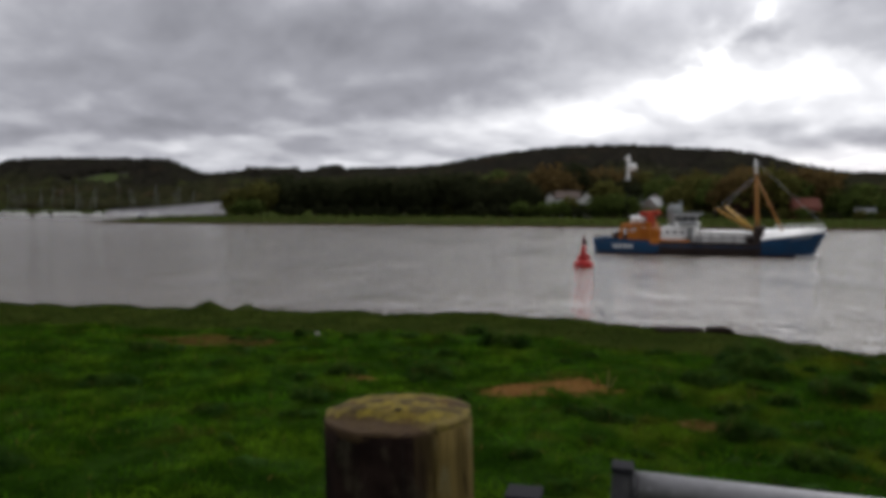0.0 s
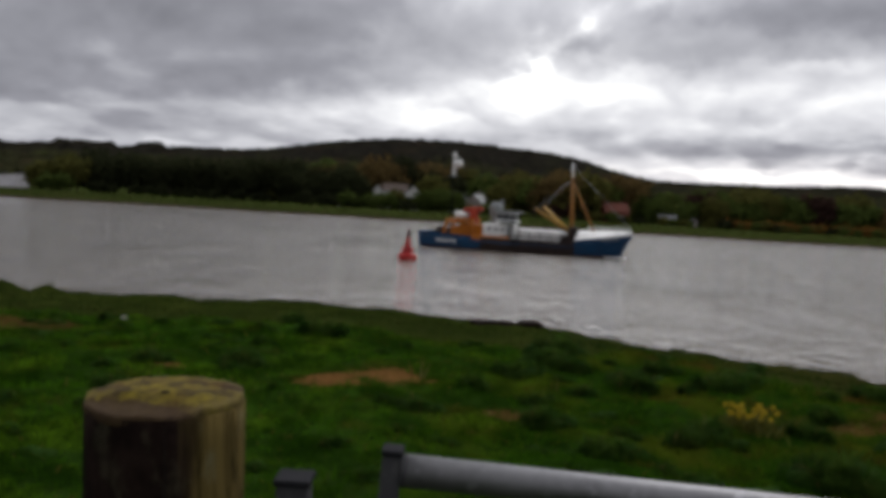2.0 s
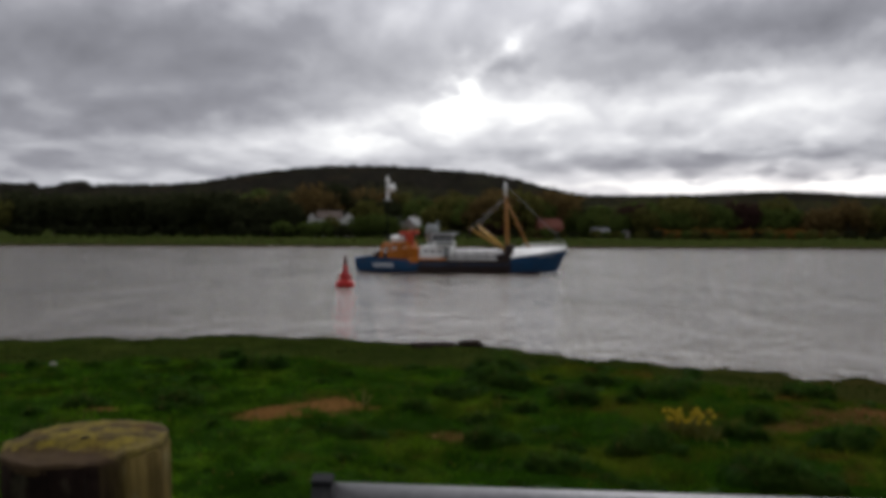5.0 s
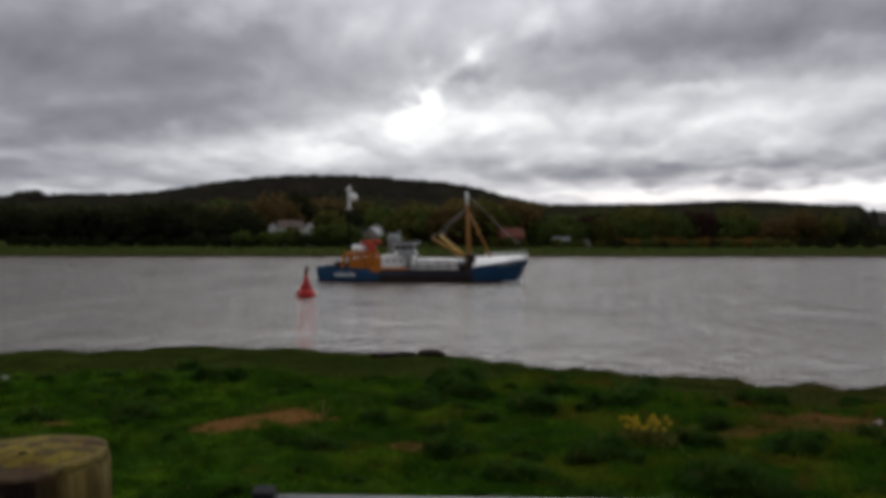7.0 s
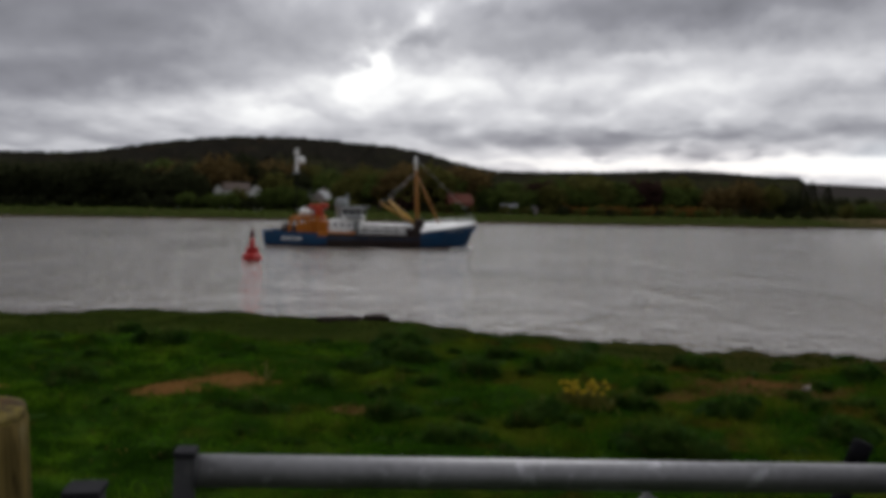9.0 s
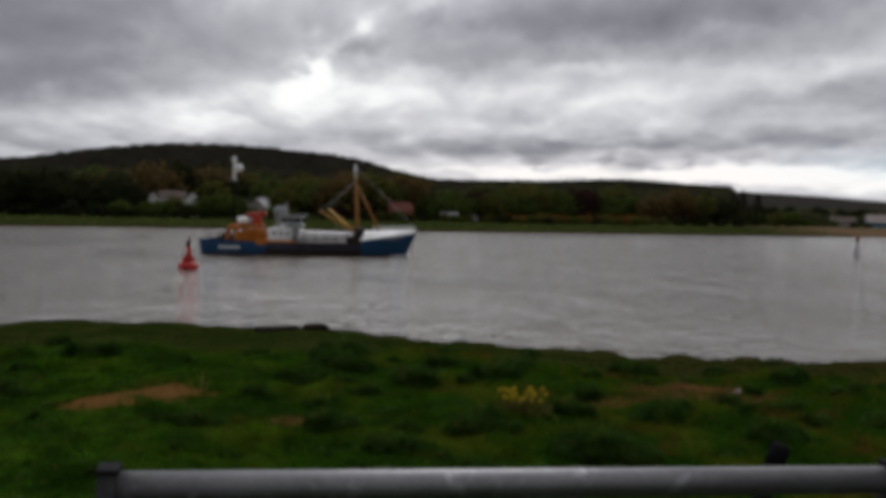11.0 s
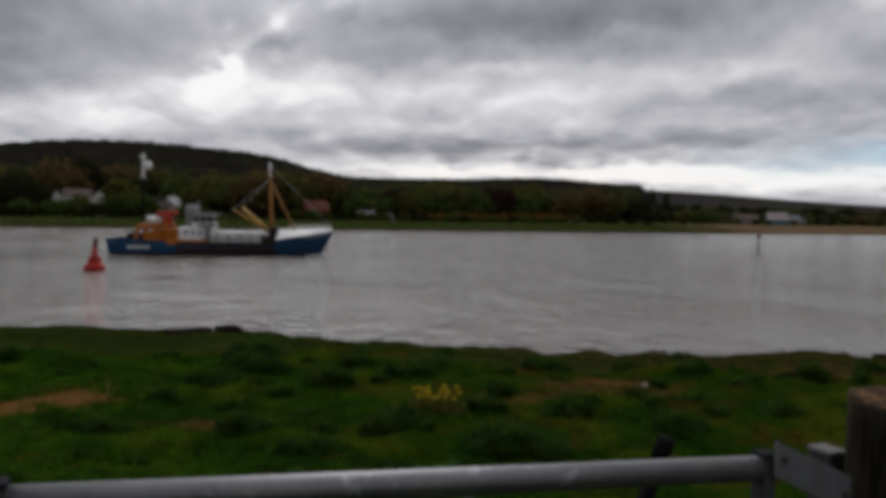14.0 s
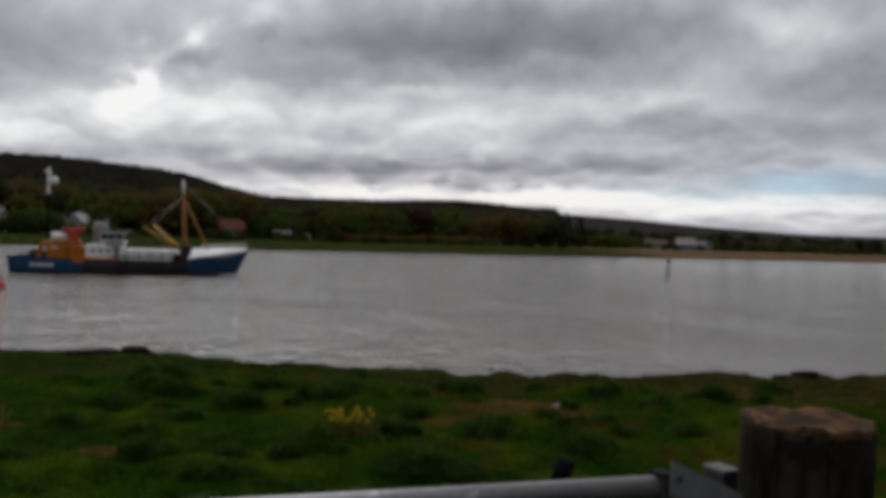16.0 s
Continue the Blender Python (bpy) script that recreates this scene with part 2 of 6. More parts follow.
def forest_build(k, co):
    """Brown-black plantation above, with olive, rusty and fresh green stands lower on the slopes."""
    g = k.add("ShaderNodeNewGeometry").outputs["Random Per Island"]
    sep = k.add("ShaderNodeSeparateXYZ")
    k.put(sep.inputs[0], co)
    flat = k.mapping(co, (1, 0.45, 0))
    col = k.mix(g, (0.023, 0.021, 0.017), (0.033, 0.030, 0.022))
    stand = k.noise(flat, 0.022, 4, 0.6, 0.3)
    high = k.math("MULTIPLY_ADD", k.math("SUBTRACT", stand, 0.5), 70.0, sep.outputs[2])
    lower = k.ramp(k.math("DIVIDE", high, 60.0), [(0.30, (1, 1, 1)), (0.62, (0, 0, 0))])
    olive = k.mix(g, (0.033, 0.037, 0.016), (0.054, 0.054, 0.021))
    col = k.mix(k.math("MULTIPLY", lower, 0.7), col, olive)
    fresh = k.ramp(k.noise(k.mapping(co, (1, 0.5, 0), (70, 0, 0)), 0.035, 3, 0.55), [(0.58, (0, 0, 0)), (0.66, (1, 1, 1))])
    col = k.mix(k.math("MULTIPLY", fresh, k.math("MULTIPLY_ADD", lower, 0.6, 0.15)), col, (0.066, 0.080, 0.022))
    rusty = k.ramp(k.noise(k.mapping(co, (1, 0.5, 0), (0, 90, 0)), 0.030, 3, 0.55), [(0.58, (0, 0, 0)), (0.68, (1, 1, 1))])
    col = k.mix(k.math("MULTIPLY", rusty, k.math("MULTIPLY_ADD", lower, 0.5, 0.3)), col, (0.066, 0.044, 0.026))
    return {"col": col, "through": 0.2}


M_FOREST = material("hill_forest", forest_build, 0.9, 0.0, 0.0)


def mottle(k, co, col, dark, light, dry):
    """Yellowed, lush, rusty and dark patches of an uneven sward, duller towards the east."""
    sx = k.add("ShaderNodeSeparateXYZ")
    k.put(sx.inputs[0], co)
    sallow = k.ramp(k.noise(k.mapping(co, (1, 0.8, 1), (6, 1, 0)), 1.1, 5, 0.62), [(0.48, (0, 0, 0)), (0.60, (1, 1, 1))])
    col = k.mix(k.math("MULTIPLY", sallow, 0.85), col, (light[0] * 1.5, light[1] * 1.08, light[2] * 1.2))
    deep = k.ramp(k.noise(k.mapping(co, (1, 0.8, 1), (2, 13, 0)), 1.5, 4, 0.62), [(0.46, (0, 0, 0)), (0.60, (1, 1, 1))])
    col = k.mix(k.math("MULTIPLY", deep, 0.85), col, shade(dark, 0.6))
    # leafy clumps a hand or two across
    clump = k.ramp(k.noise(k.mapping(co, (1, 0.7, 1), (11, 3, 0)), 4.6, 4, 0.62, 0.4), [(0.40, (0, 0, 0)), (0.62, (1, 1, 1))])
    col = k.mix(k.math("MULTIPLY", clump, 0.75), col, shade(dark, 0.62))
    east = k.add("ShaderNodeMapRange")
    k.put(east.inputs[0], k.math("MULTIPLY_ADD", k.math("SUBTRACT", k.noise(co, 0.7, 4, 0.6), 0.5), 7.0, sx.outputs[0]))
    east.inputs[1].default_value, east.inputs[2].default_value, east.inputs[4].default_value = -1.5, 4.0, 0.82
    col = k.mix(east.outputs[0], col, k.mix(sallow, shade(dark, 1.05), (dry[0] * 0.66, dry[1] * 1.0, dry[2] * 0.35)))
    rust = k.ramp(k.noise(k.mapping(co, (1, 1, 1), (17, 4, 0)), 1.2, 4, 0.65), [(0.56, (0, 0, 0)), (0.65, (1, 1, 1))])
    return k.mix(k.math("MULTIPLY", rust, k.math("MULTIPLY_ADD", east.outputs[0], 0.55, 0.15)), col, (dry[0] * 0.8, dry[1] * 0.46, dry[2] * 0.5))


def blade_build(dark, light, dry, dryness):
    def build(k, co):
        g = k.add("ShaderNodeNewGeometry").outputs["Random Per Island"]
        patch = k.ramp(k.noise(co, 0.8, 5, 0.68), [(0.38, (0, 0, 0)), (0.62, (1, 1, 1))])
        col = k.mix(patch, dark, light)
        worn = k.ramp(k.noise(k.mapping(co, (1, 1, 1), (3, 8, 0)), 0.5, 4, 0.6), [(0.54, (0, 0, 0)), (0.68, (1, 1, 1))])
        col = k.mix(k.math("MULTIPLY", worn, 0.35), col, shade(dry, 0.55))
        col = k.mix(k.math("MULTIPLY", g, 0.35), col, shade(light, 1.1))
        col = mottle(k, co, col, dark, light, dry)
        odd = k.math("GREATER_THAN", k.math("FRACT", k.math("MULTIPLY", g, 37.0)), 1.0 - dryness)
        return {"col": k.mix(odd, col, dry), "through": 0.5}
    return build


M_GRASS = material("meadow_grass", blade_build((0.021, 0.059, 0.003), (0.055, 0.146, 0.006), (0.095, 0.076, 0.018), 0.03), 0.9, 0, 0.0)
M_TUSSOCK = material("tussock_grass", blade_build((0.021, 0.056, 0.008), (0.052, 0.122, 0.015), (0.075, 0.065, 0.02), 0.04), 0.9, 0, 0.03)
M_MARSH = material("saltmarsh_grass", blade_build((0.015, 0.030, 0.004), (0.029, 0.050, 0.007), (0.05, 0.038, 0.016), 0.06), 0.9, 0, 0.03)
M_STRAW = material("dry_straw", blade_build((0.075, 0.039, 0.014), (0.125, 0.070, 0.027), (0.17, 0.115, 0.05), 0.15), 0.9, 0, 0.03)
M_REED = material("dead_reeds", blade_build((0.075, 0.048, 0.024), (0.12, 0.080, 0.042), (0.15, 0.105, 0.06), 0.2), 0.9, 0, 0.03)
M_SHORE_GRASS = material("shore_grass", blade_build((0.022, 0.035, 0.007), (0.040, 0.057, 0.011), (0.09, 0.07, 0.03), 0.15), 0.9, 0, 0.03)
M_PETAL = painted("yellow_petals", (0.42, 0.30, 0.016), (0.46, 0.27, 0.016), 8, 0.3, 0.6)
M_STEM = painted("flower_stems", (0.105, 0.105, 0.014), (0.13, 0.090, 0.02), 6, 0.3, 0.6)


def near_ground_build(k, co):
    fine = k.noise(co, 14, 6, 0.65)
    mid = k.noise(co, 1.3, 5, 0.6)
    col = k.mix(k.ramp(mid, [(0.35, (0, 0, 0)), (0.65, (1, 1, 1))]), (0.008, 0.026, 0.002), (0.019, 0.056, 0.003))
    col = k.mix(k.math("MULTIPLY", fine, 0.3), col, (0.045, 0.042, 0.022))
    col = mottle(k, co, col, (0.009, 0.025, 0.002), (0.020, 0.056, 0.003), (0.062, 0.046, 0.013))
    sep = k.add("ShaderNodeSeparateXYZ")
    k.put(sep.inputs[0], co)
    wob = k.math("MULTIPLY", k.math("SUBTRACT", k.noise(k.mapping(co, (0.7, 1.2, 1)), 3.4, 5, 0.7), 0.48), 4.4)

    def blotch(cx, cy, rx, ry):
        q = k.math("ADD", k.math("POWER", k.math("ABSOLUTE", k.math("DIVIDE", k.math("SUBTRACT", sep.outputs[0], cx), rx)), 2.0),
                   k.math("POWER", k.math("ABSOLUTE", k.math("DIVIDE", k.math("SUBTRACT", sep.outputs[1], cy), ry)), 2.0))
        return k.ramp(k.math("ADD", q, wob), [(0.55, (1, 1, 1)), (1.0, (0, 0, 0))])

    soil = k.mix(fine, (0.070, 0.034, 0.010), (0.150, 0.078, 0.026))
    shade_soil = (0.072, 0.036, 0.013)
    for cx, cy, rx, ry in BARE:
        col = k.mix(blotch(cx, cy, rx, ry), col, soil)
    for cx, cy, rx, ry in FADED:
        col = k.mix(k.math("MULTIPLY", blotch(cx, cy, rx, ry), 0.65), col, shade_soil)
    m = k.add("ShaderNodeMapRange")
    k.put(m.inputs[0], sep.outputs[2])
    m.inputs[1].default_value, m.inputs[2].default_value, m.inputs[3].default_value, m.inputs[4].default_value = 1.6, 2.15, 1.0, 0.0
    col = k.mix(m.outputs[0], col, (0.10, 0.072, 0.052))
    return {"col": col, "bump": fine, "strength": 0.8, "distance": 0.05}


# bare, trampled patches in the field: centre and half widths
BARE = [(-1.3, 9.05, 0.45, 0.66), (-0.80, 9.50, 0.55, 0.50), (-3.2, 9.4, 0.25, 0.18), (5.1, 8.8, 0.36, 0.24)]
FADED = [(4.95, 8.5, 0.95, 0.75), (0.6, 8.0, 0.45, 0.28), (3.6, 8.1, 0.5, 0.3), (8.2, 8.6, 1.2, 0.7), (-6.5, 12.0, 1.2, 0.7)]


def lip_build(k, co):
    n = k.noise(co, 9, 6, 0.65)
    m = k.noise(co, 1.1, 4, 0.6)
    col = k.mix(k.ramp(m, [(0.35, (0, 0, 0)), (0.65, (1, 1, 1))]), (0.012, 0.021, 0.003), (0.026, 0.037, 0.006))
    sx = k.add("ShaderNodeSeparateXYZ")
    k.put(sx.inputs[0], co)
    east = k.add("ShaderNodeMapRange")
    k.put(east.inputs[0], k.math("MULTIPLY_ADD", k.math("SUBTRACT", m, 0.5), 6.0, sx.outputs[0]))
    east.inputs[1].default_value, east.inputs[2].default_value, east.inputs[4].default_value = 3.0, 8.0, 0.8
    col = k.mix(east.outputs[0], col, k.mix(n, (0.018, 0.015, 0.005), (0.048, 0.034, 0.011)))
    return {"col": k.mix(k.math("MULTIPLY", n, 0.2), col, (0.040, 0.028, 0.016)), "bump": n, "strength": 0.7, "distance": 0.05}


M_LIP = material("saltmarsh_lip", lip_build, 0.95, 0, 0.0)
M_GROUND = material("field_ground", near_ground_build, 0.95, 0, 0.0)


def water_build(k, co):
    fine = k.noise(k.mapping(co, (0.7, 1.0, 1), (4, 2, 0), (0, 0, 0.3)), 3.4, 3, 0.6, 0.3)
    small = k.noise(k.mapping(co, (1.0, 0.8, 1), (0, 0, 0), (0, 0, -0.2)), 1.1, 4, 0.6, 0.5)
    wave = k.noise(k.mapping(co, (1.1, 0.6, 1), (3, 5, 0), (0, 0, 0.25)), 0.45, 3, 0.55, 0.6)
    gust = k.ramp(k.noise(k.mapping(co, (0.8, 0.5, 1), (9, 3, 0)), 0.11, 5, 0.65, 0.7), [(0.38, (0.42, 0.42, 0.42)), (0.64, (1, 1, 1))])
    h = k.math("ADD", k.math("MULTIPLY_ADD", fine, 0.5, k.math("MULTIPLY", small, 1.25)), k.math("MULTIPLY", wave, 0.9))
    h = k.math("MULTIPLY", h, gust)
    silt = k.mix(k.noise(co, 0.03, 3, 0.5), (0.100, 0.086, 0.069), (0.130, 0.113, 0.091))
    # the open middle of the river is more ruffled by the wind than the lee of the near bank
    sep = k.add("ShaderNodeSeparateXYZ")
    k.put(sep.inputs[0], co)
    ruffle = k.add("ShaderNodeMapRange")
    k.put(ruffle.inputs[0], k.math("MULTIPLY_ADD", gust, 30.0, sep.outputs[1]))
    ruffle.inputs[1].default_value, ruffle.inputs[2].default_value, ruffle.inputs[3].default_value, ruffle.inputs[4].default_value = 70, 200, 0.06, 0.14
    return {"col": silt, "bump": h, "strength": 1.0, "distance": 0.23, "rough": ruffle.outputs[0], "ior": 1.33}


M_WATER = material("river_water", water_build, 0.14)


def far_ground_build(k, co):
    fine = k.noise(co, 0.9, 6, 0.65)
    mid = k.noise(k.mapping(co, (0.4, 1, 1)), 0.09, 4, 0.6)
    col = k.mix(k.ramp(mid, [(0.3, (0, 0, 0)), (0.7, (1, 1, 1))]), (0.022, 0.033, 0.007), (0.039, 0.055, 0.011))
    col = k.mix(k.math("MULTIPLY", fine, 0.35), col, (0.044, 0.043, 0.020))
    sep = k.add("ShaderNodeSeparateXYZ")
    k.put(sep.inputs[0], co)
    wob = k.math("MULTIPLY_ADD", k.math("SUBTRACT", fine, 0.5), 0.5, sep.outputs[2])
    low = k.ramp(k.math("MULTIPLY", wob, 0.5), [(0.12, (1, 1, 1)), (0.32, (0, 0, 0))])
    col = k.mix(low, col, (0.050, 0.036, 0.026))
    m = k.add("ShaderNodeMapRange")
    k.put(m.inputs[0], k.math("MULTIPLY_ADD", k.math("SUBTRACT", mid, 0.5), 30.0, sep.outputs[0]))
    m.inputs[1].default_value, m.inputs[2].default_value = 152, 180
    near = k.add("ShaderNodeMapRange")
    k.put(near.inputs[0], sep.outputs[1])
    near.inputs[1].default_value, near.inputs[2].default_value, near.inputs[3].default_value, near.inputs[4].default_value = 262, 285, 1, 0
    sand = k.mix(fine, (0.090, 0.060, 0.035), (0.155, 0.105, 0.063))
    col = k.mix(k.math("MULTIPLY", m.outputs[0], near.outputs[0]), col, sand)
    moor = k.add("ShaderNodeMapRange")
    k.put(moor.inputs[0], k.math("MULTIPLY_ADD", m.outputs[0], 9.0, sep.outputs[2]))
    moor.inputs[1].default_value, moor.inputs[2].default_value = 12, 26
    col = k.mix(moor.outputs[0], col, k.mix(fine, (0.026, 0.024, 0.021), (0.038, 0.033, 0.030)))
    box_x = k.math("LESS_THAN", k.math("ABSOLUTE", k.math("ADD", sep.outputs[0], 474)), 23.0)
    box_y = k.math("LESS_THAN", k.math("ABSOLUTE", k.math("SUBTRACT", sep.outputs[1], 690)), 34.0)
    col = k.mix(k.math("MULTIPLY", box_x, box_y), col, (0.042, 0.056, 0.020))
    return {"col": col, "bump": fine, "strength": 0.5, "distance": 0.3}


M_FAR = material("far_ground", far_ground_build, 0.95, 0, 0.0)


def old_wood(name, pale, dark, seam, lichen):
    def build(k, co):
        grain = k.noise(k.mapping(co, (22, 22, 2.2)), 1.6, 6, 0.65, 1.6)
        streak = k.noise(k.mapping(co, (7, 7, 0.6)), 1.3, 4, 0.6)
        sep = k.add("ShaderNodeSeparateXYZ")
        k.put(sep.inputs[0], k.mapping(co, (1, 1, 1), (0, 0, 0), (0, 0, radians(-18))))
        # one side weathered and painted as lit, the other painted near black as shaded
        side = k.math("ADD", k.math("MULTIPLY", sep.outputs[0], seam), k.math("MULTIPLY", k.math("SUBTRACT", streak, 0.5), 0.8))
        dark_side = k.ramp(k.math("ADD", side, 0.5), [(0.60, (1, 1, 1)), (0.76, (0, 0, 0))])
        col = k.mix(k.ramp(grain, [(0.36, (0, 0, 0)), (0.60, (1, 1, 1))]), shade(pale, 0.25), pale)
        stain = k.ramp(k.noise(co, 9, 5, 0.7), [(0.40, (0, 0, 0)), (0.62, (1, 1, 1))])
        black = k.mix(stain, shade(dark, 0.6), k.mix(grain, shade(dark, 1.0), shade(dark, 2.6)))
        col = k.mix(dark_side, col, black)
        spot = k.ramp(k.noise(k.mapping(co, (1, 1, 0.5)), 26, 5, 0.65), [(0.56, (0, 0, 0)), (0.68, (1, 1, 1))])
        col = k.mix(k.math("MULTIPLY", spot, k.math("MULTIPLY_ADD", dark_side, -0.35, 0.5)), col, lichen)
        return {"col": col, "bump": grain, "strength": 1.0, "distance": 0.012}
    return material(name, build, 0.9, 0, 0.03)


def wood_top(name, a, b, moss, amount, red, chip, pale_rim):
    def build(k, co):
        flat = k.mapping(co, (1, 1, 0))
        sep = k.add("ShaderNodeVectorMath", "LENGTH")
        k.put(sep.inputs[0], flat)
        w = k.math("MULTIPLY_ADD", k.noise(co, 12, 3, 0.5), 0.02, sep.outputs[1])
        rings = k.math("SINE", k.math("MULTIPLY", w, 700))
        fine = k.noise(co, 60, 5, 0.65)
        col = k.mix(k.math("MULTIPLY_ADD", rings, 0.08, k.ramp(fine, [(0.32, (0, 0, 0)), (0.68, (1, 1, 1))])), a, b)
        ruddy = k.ramp(k.noise(k.mapping(co, (1, 1, 1), (3, 3, 1)), 15, 4, 0.6), [(0.48, (0, 0, 0)), (0.60, (1, 1, 1))])
        col = k.mix(k.math("MULTIPLY", ruddy, 0.75), col, red)
        lich = k.ramp(k.noise(co, 24, 5, 0.7), [(0.44, (0, 0, 0)), (0.60, (1, 1, 1))])
        col = k.mix(k.math("MULTIPLY", lich, amount), col, moss)
        rim = k.ramp(k.math("MULTIPLY", w, 5.0), [(0.50, (0, 0, 0)), (0.58, (1, 1, 1))])
        col = k.mix(k.math("MULTIPLY", rim, pale_rim), col, (0.165, 0.135, 0.062))
        black = k.ramp(k.noise(k.mapping(co, (1, 1, 1), (5, 1, 0)), 22, 5, 0.68), [(0.50, (0, 0, 0)), (0.61, (1, 1, 1))])
        col = k.mix(k.math("MULTIPLY", black, 0.85), col, (0.03, 0.02, 0.012))
        dot = k.add("ShaderNodeVectorMath", "DOT_PRODUCT")
        k.put(dot.inputs[0], flat)
        dot.inputs[1].default_value = CHIP_DIR
        edge = k.math("MULTIPLY_ADD", k.math("SUBTRACT", k.noise(co, 26, 3, 0.6), 0.5), 0.05, dot.outputs["Value"])
        broken = k.ramp(k.math("MULTIPLY", edge, 10.0), [(0.54, (0, 0, 0)), (0.60, (1, 1, 1))])
        col = k.mix(k.math("MULTIPLY", broken, chip), col, k.mix(fine, (0.018, 0.011, 0.007), (0.070, 0.045, 0.024)))
        return {"col": col, "bump": fine, "strength": 0.8, "distance": 0.006}
    return material(name, build, 0.9, 0, 0.05)


CHIP_DIR = (-0.30, -0.95, 0.0)
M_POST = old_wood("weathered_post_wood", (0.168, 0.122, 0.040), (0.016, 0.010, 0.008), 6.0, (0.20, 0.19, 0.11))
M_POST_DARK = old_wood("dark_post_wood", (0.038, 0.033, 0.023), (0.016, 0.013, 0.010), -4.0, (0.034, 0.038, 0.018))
M_POST_TOP = wood_top("lichened_post_top", (0.026, 0.019, 0.008), (0.092, 0.066, 0.021), (0.165, 0.128, 0.015), 0.85, (0.060, 0.032, 0.013), 0.92, 0.30)
M_POST_TOP_RED = wood_top("reddish_post_top", (0.018, 0.012, 0.009), (0.070, 0.043, 0.029), (0.060, 0.038, 0.020), 0.3, (0.19, 0.090, 0.036), 0.0, 0.06)
M_CRACK = painted("wood_crack", (0.014, 0.010, 0.008), (0.02, 0.015, 0.01), 20, 0.3, 0.95)


def zinc_build(k, co):
    spang = k.add("ShaderNodeTexVoronoi")
    k.put(spang.inputs["Vector"], k.mapping(co, (1, 1, 1)))
    spang.inputs["Scale"].default_value = 70
    n = k.noise(co, 9, 5, 0.65)
    col = k.mix(k.ramp(n, [(0.3, (0, 0, 0)), (0.7, (1, 1, 1))]), (0.15, 0.148, 0.15), (0.235, 0.232, 0.236))
    col = k.mix(k.math("MULTIPLY", spang.outputs["Distance"], 0.35), col, (0.32, 0.317, 0.322))
    drip = k.ramp(k.noise(k.mapping(co, (1, 1, 1), (2, 8, 0)), 24, 4, 0.62), [(0.58, (0, 0, 0)), (0.70, (1, 1, 1))])
    col = k.mix(k.math("MULTIPLY", drip, 0.5), col, (0.60, 0.61, 0.62))
    return {"col": col, "bump": n, "strength": 0.12, "distance": 0.002, "rough": k.math("MULTIPLY_ADD", n, 0.22, 0.42)}


M_ZINC = material("galvanised_steel", zinc_build, 0.4, 0.95)
M_ZINC_DARK = painted("dulled_galvanised_steel", (0.060, 0.059, 0.062), (0.13, 0.125, 0.12), 14, 0.7, 0.7, 0.0, 0.08)
M_BLACK_METAL = painted("black_metal", (0.008, 0.008, 0.009), (0.02, 0.016, 0.013), 12, 0.3, 0.85, 0.0, 0.02)
M_CAP = painted("black_plastic_cap", (0.020, 0.020, 0.022), (0.026, 0.023, 0.02), 20, 0.4, 0.8, 0.0, 0.04)
M_PLATE = painted("brushed_plate_steel", (0.150, 0.150, 0.154), (0.09, 0.08, 0.07), 14, 0.4, 0.65, 0.0, 0.1)
M_CAP_PALE = painted("worn_steel_cap", (0.145, 0.135, 0.130), (0.06, 0.055, 0.05), 20, 0.5, 0.7, 0.0, 0.05)
M_BLACK_PAD = painted("grey_cap", (0.03, 0.03, 0.03), (0.08, 0.075, 0.07), 30, 0.4, 0.7)

M_BLUE = painted("blue_hull_paint", (0.010, 0.052, 0.120), (0.06, 0.05, 0.05), 0.7, 0.55, 0.4)
M_WHITE = painted("white_boat_paint", (0.80, 0.80, 0.78), (0.40, 0.30, 0.22), 1.1, 0.25, 0.45)
M_RUST = painted("rusted_plating", (0.032, 0.024, 0.022), (0.11, 0.055, 0.03), 1.1, 0.7, 0.8)
M_AMBER = painted("amber_deck_gear_paint", (0.45, 0.140, 0.012), (0.10, 0.040, 0.015), 1.6, 0.85, 0.5)
M_BOOM = painted("yellow_ochre_boom_paint", (0.42, 0.24, 0.05), (0.20, 0.10, 0.03), 1.0, 0.5, 0.5)
M_MAST = painted("ochre_mast_paint", (0.30, 0.135, 0.030), (0.20, 0.09, 0.03), 1.0, 0.5, 0.5)
M_RED = painted("red_orange_canvas", (0.40, 0.05, 0.025), (0.30, 0.08, 0.04), 1.6, 0.3, 0.6)
M_GREY = painted("grey_boat_paint", (0.24, 0.255, 0.25), (0.13, 0.11, 0.09), 1.2, 0.4, 0.5)
M_DECK = painted("worn_deck", (0.10, 0.085, 0.07), (0.16, 0.10, 0.06), 1.4, 0.5, 0.8)
M_ANTIFOUL = painted("dark_antifouling", (0.06, 0.025, 0.022), (0.03, 0.03, 0.025), 1.0, 0.5, 0.6)
M_BUOY = painted("red_buoy_paint", (0.40, 0.024, 0.020), (0.16, 0.03, 0.025), 1.6, 0.3, 0.45)
M_BUOY_DARK = painted("dark_red_topmark", (0.07, 0.016, 0.016), (0.06, 0.03, 0.03), 3, 0.4, 0.6)
M_PERCH = painted("weathered_timber", (0.50, 0.50, 0.53), (0.24, 0.23, 0.23), 2.0, 0.5, 0.85)
M_GLASS = painted("dark_window_glass", (0.02, 0.022, 0.026), (0.03, 0.03, 0.03), 1.0, 0.2, 0.12)
M_WHITEWASH = painted("white_harling", (0.60, 0.59, 0.57), (0.45, 0.42, 0.36), 0.35, 0.3, 0.85)
M_SLATE = painted("grey_slate", (0.13, 0.13, 0.14), (0.08, 0.08, 0.07), 0.6, 0.4, 0.7)
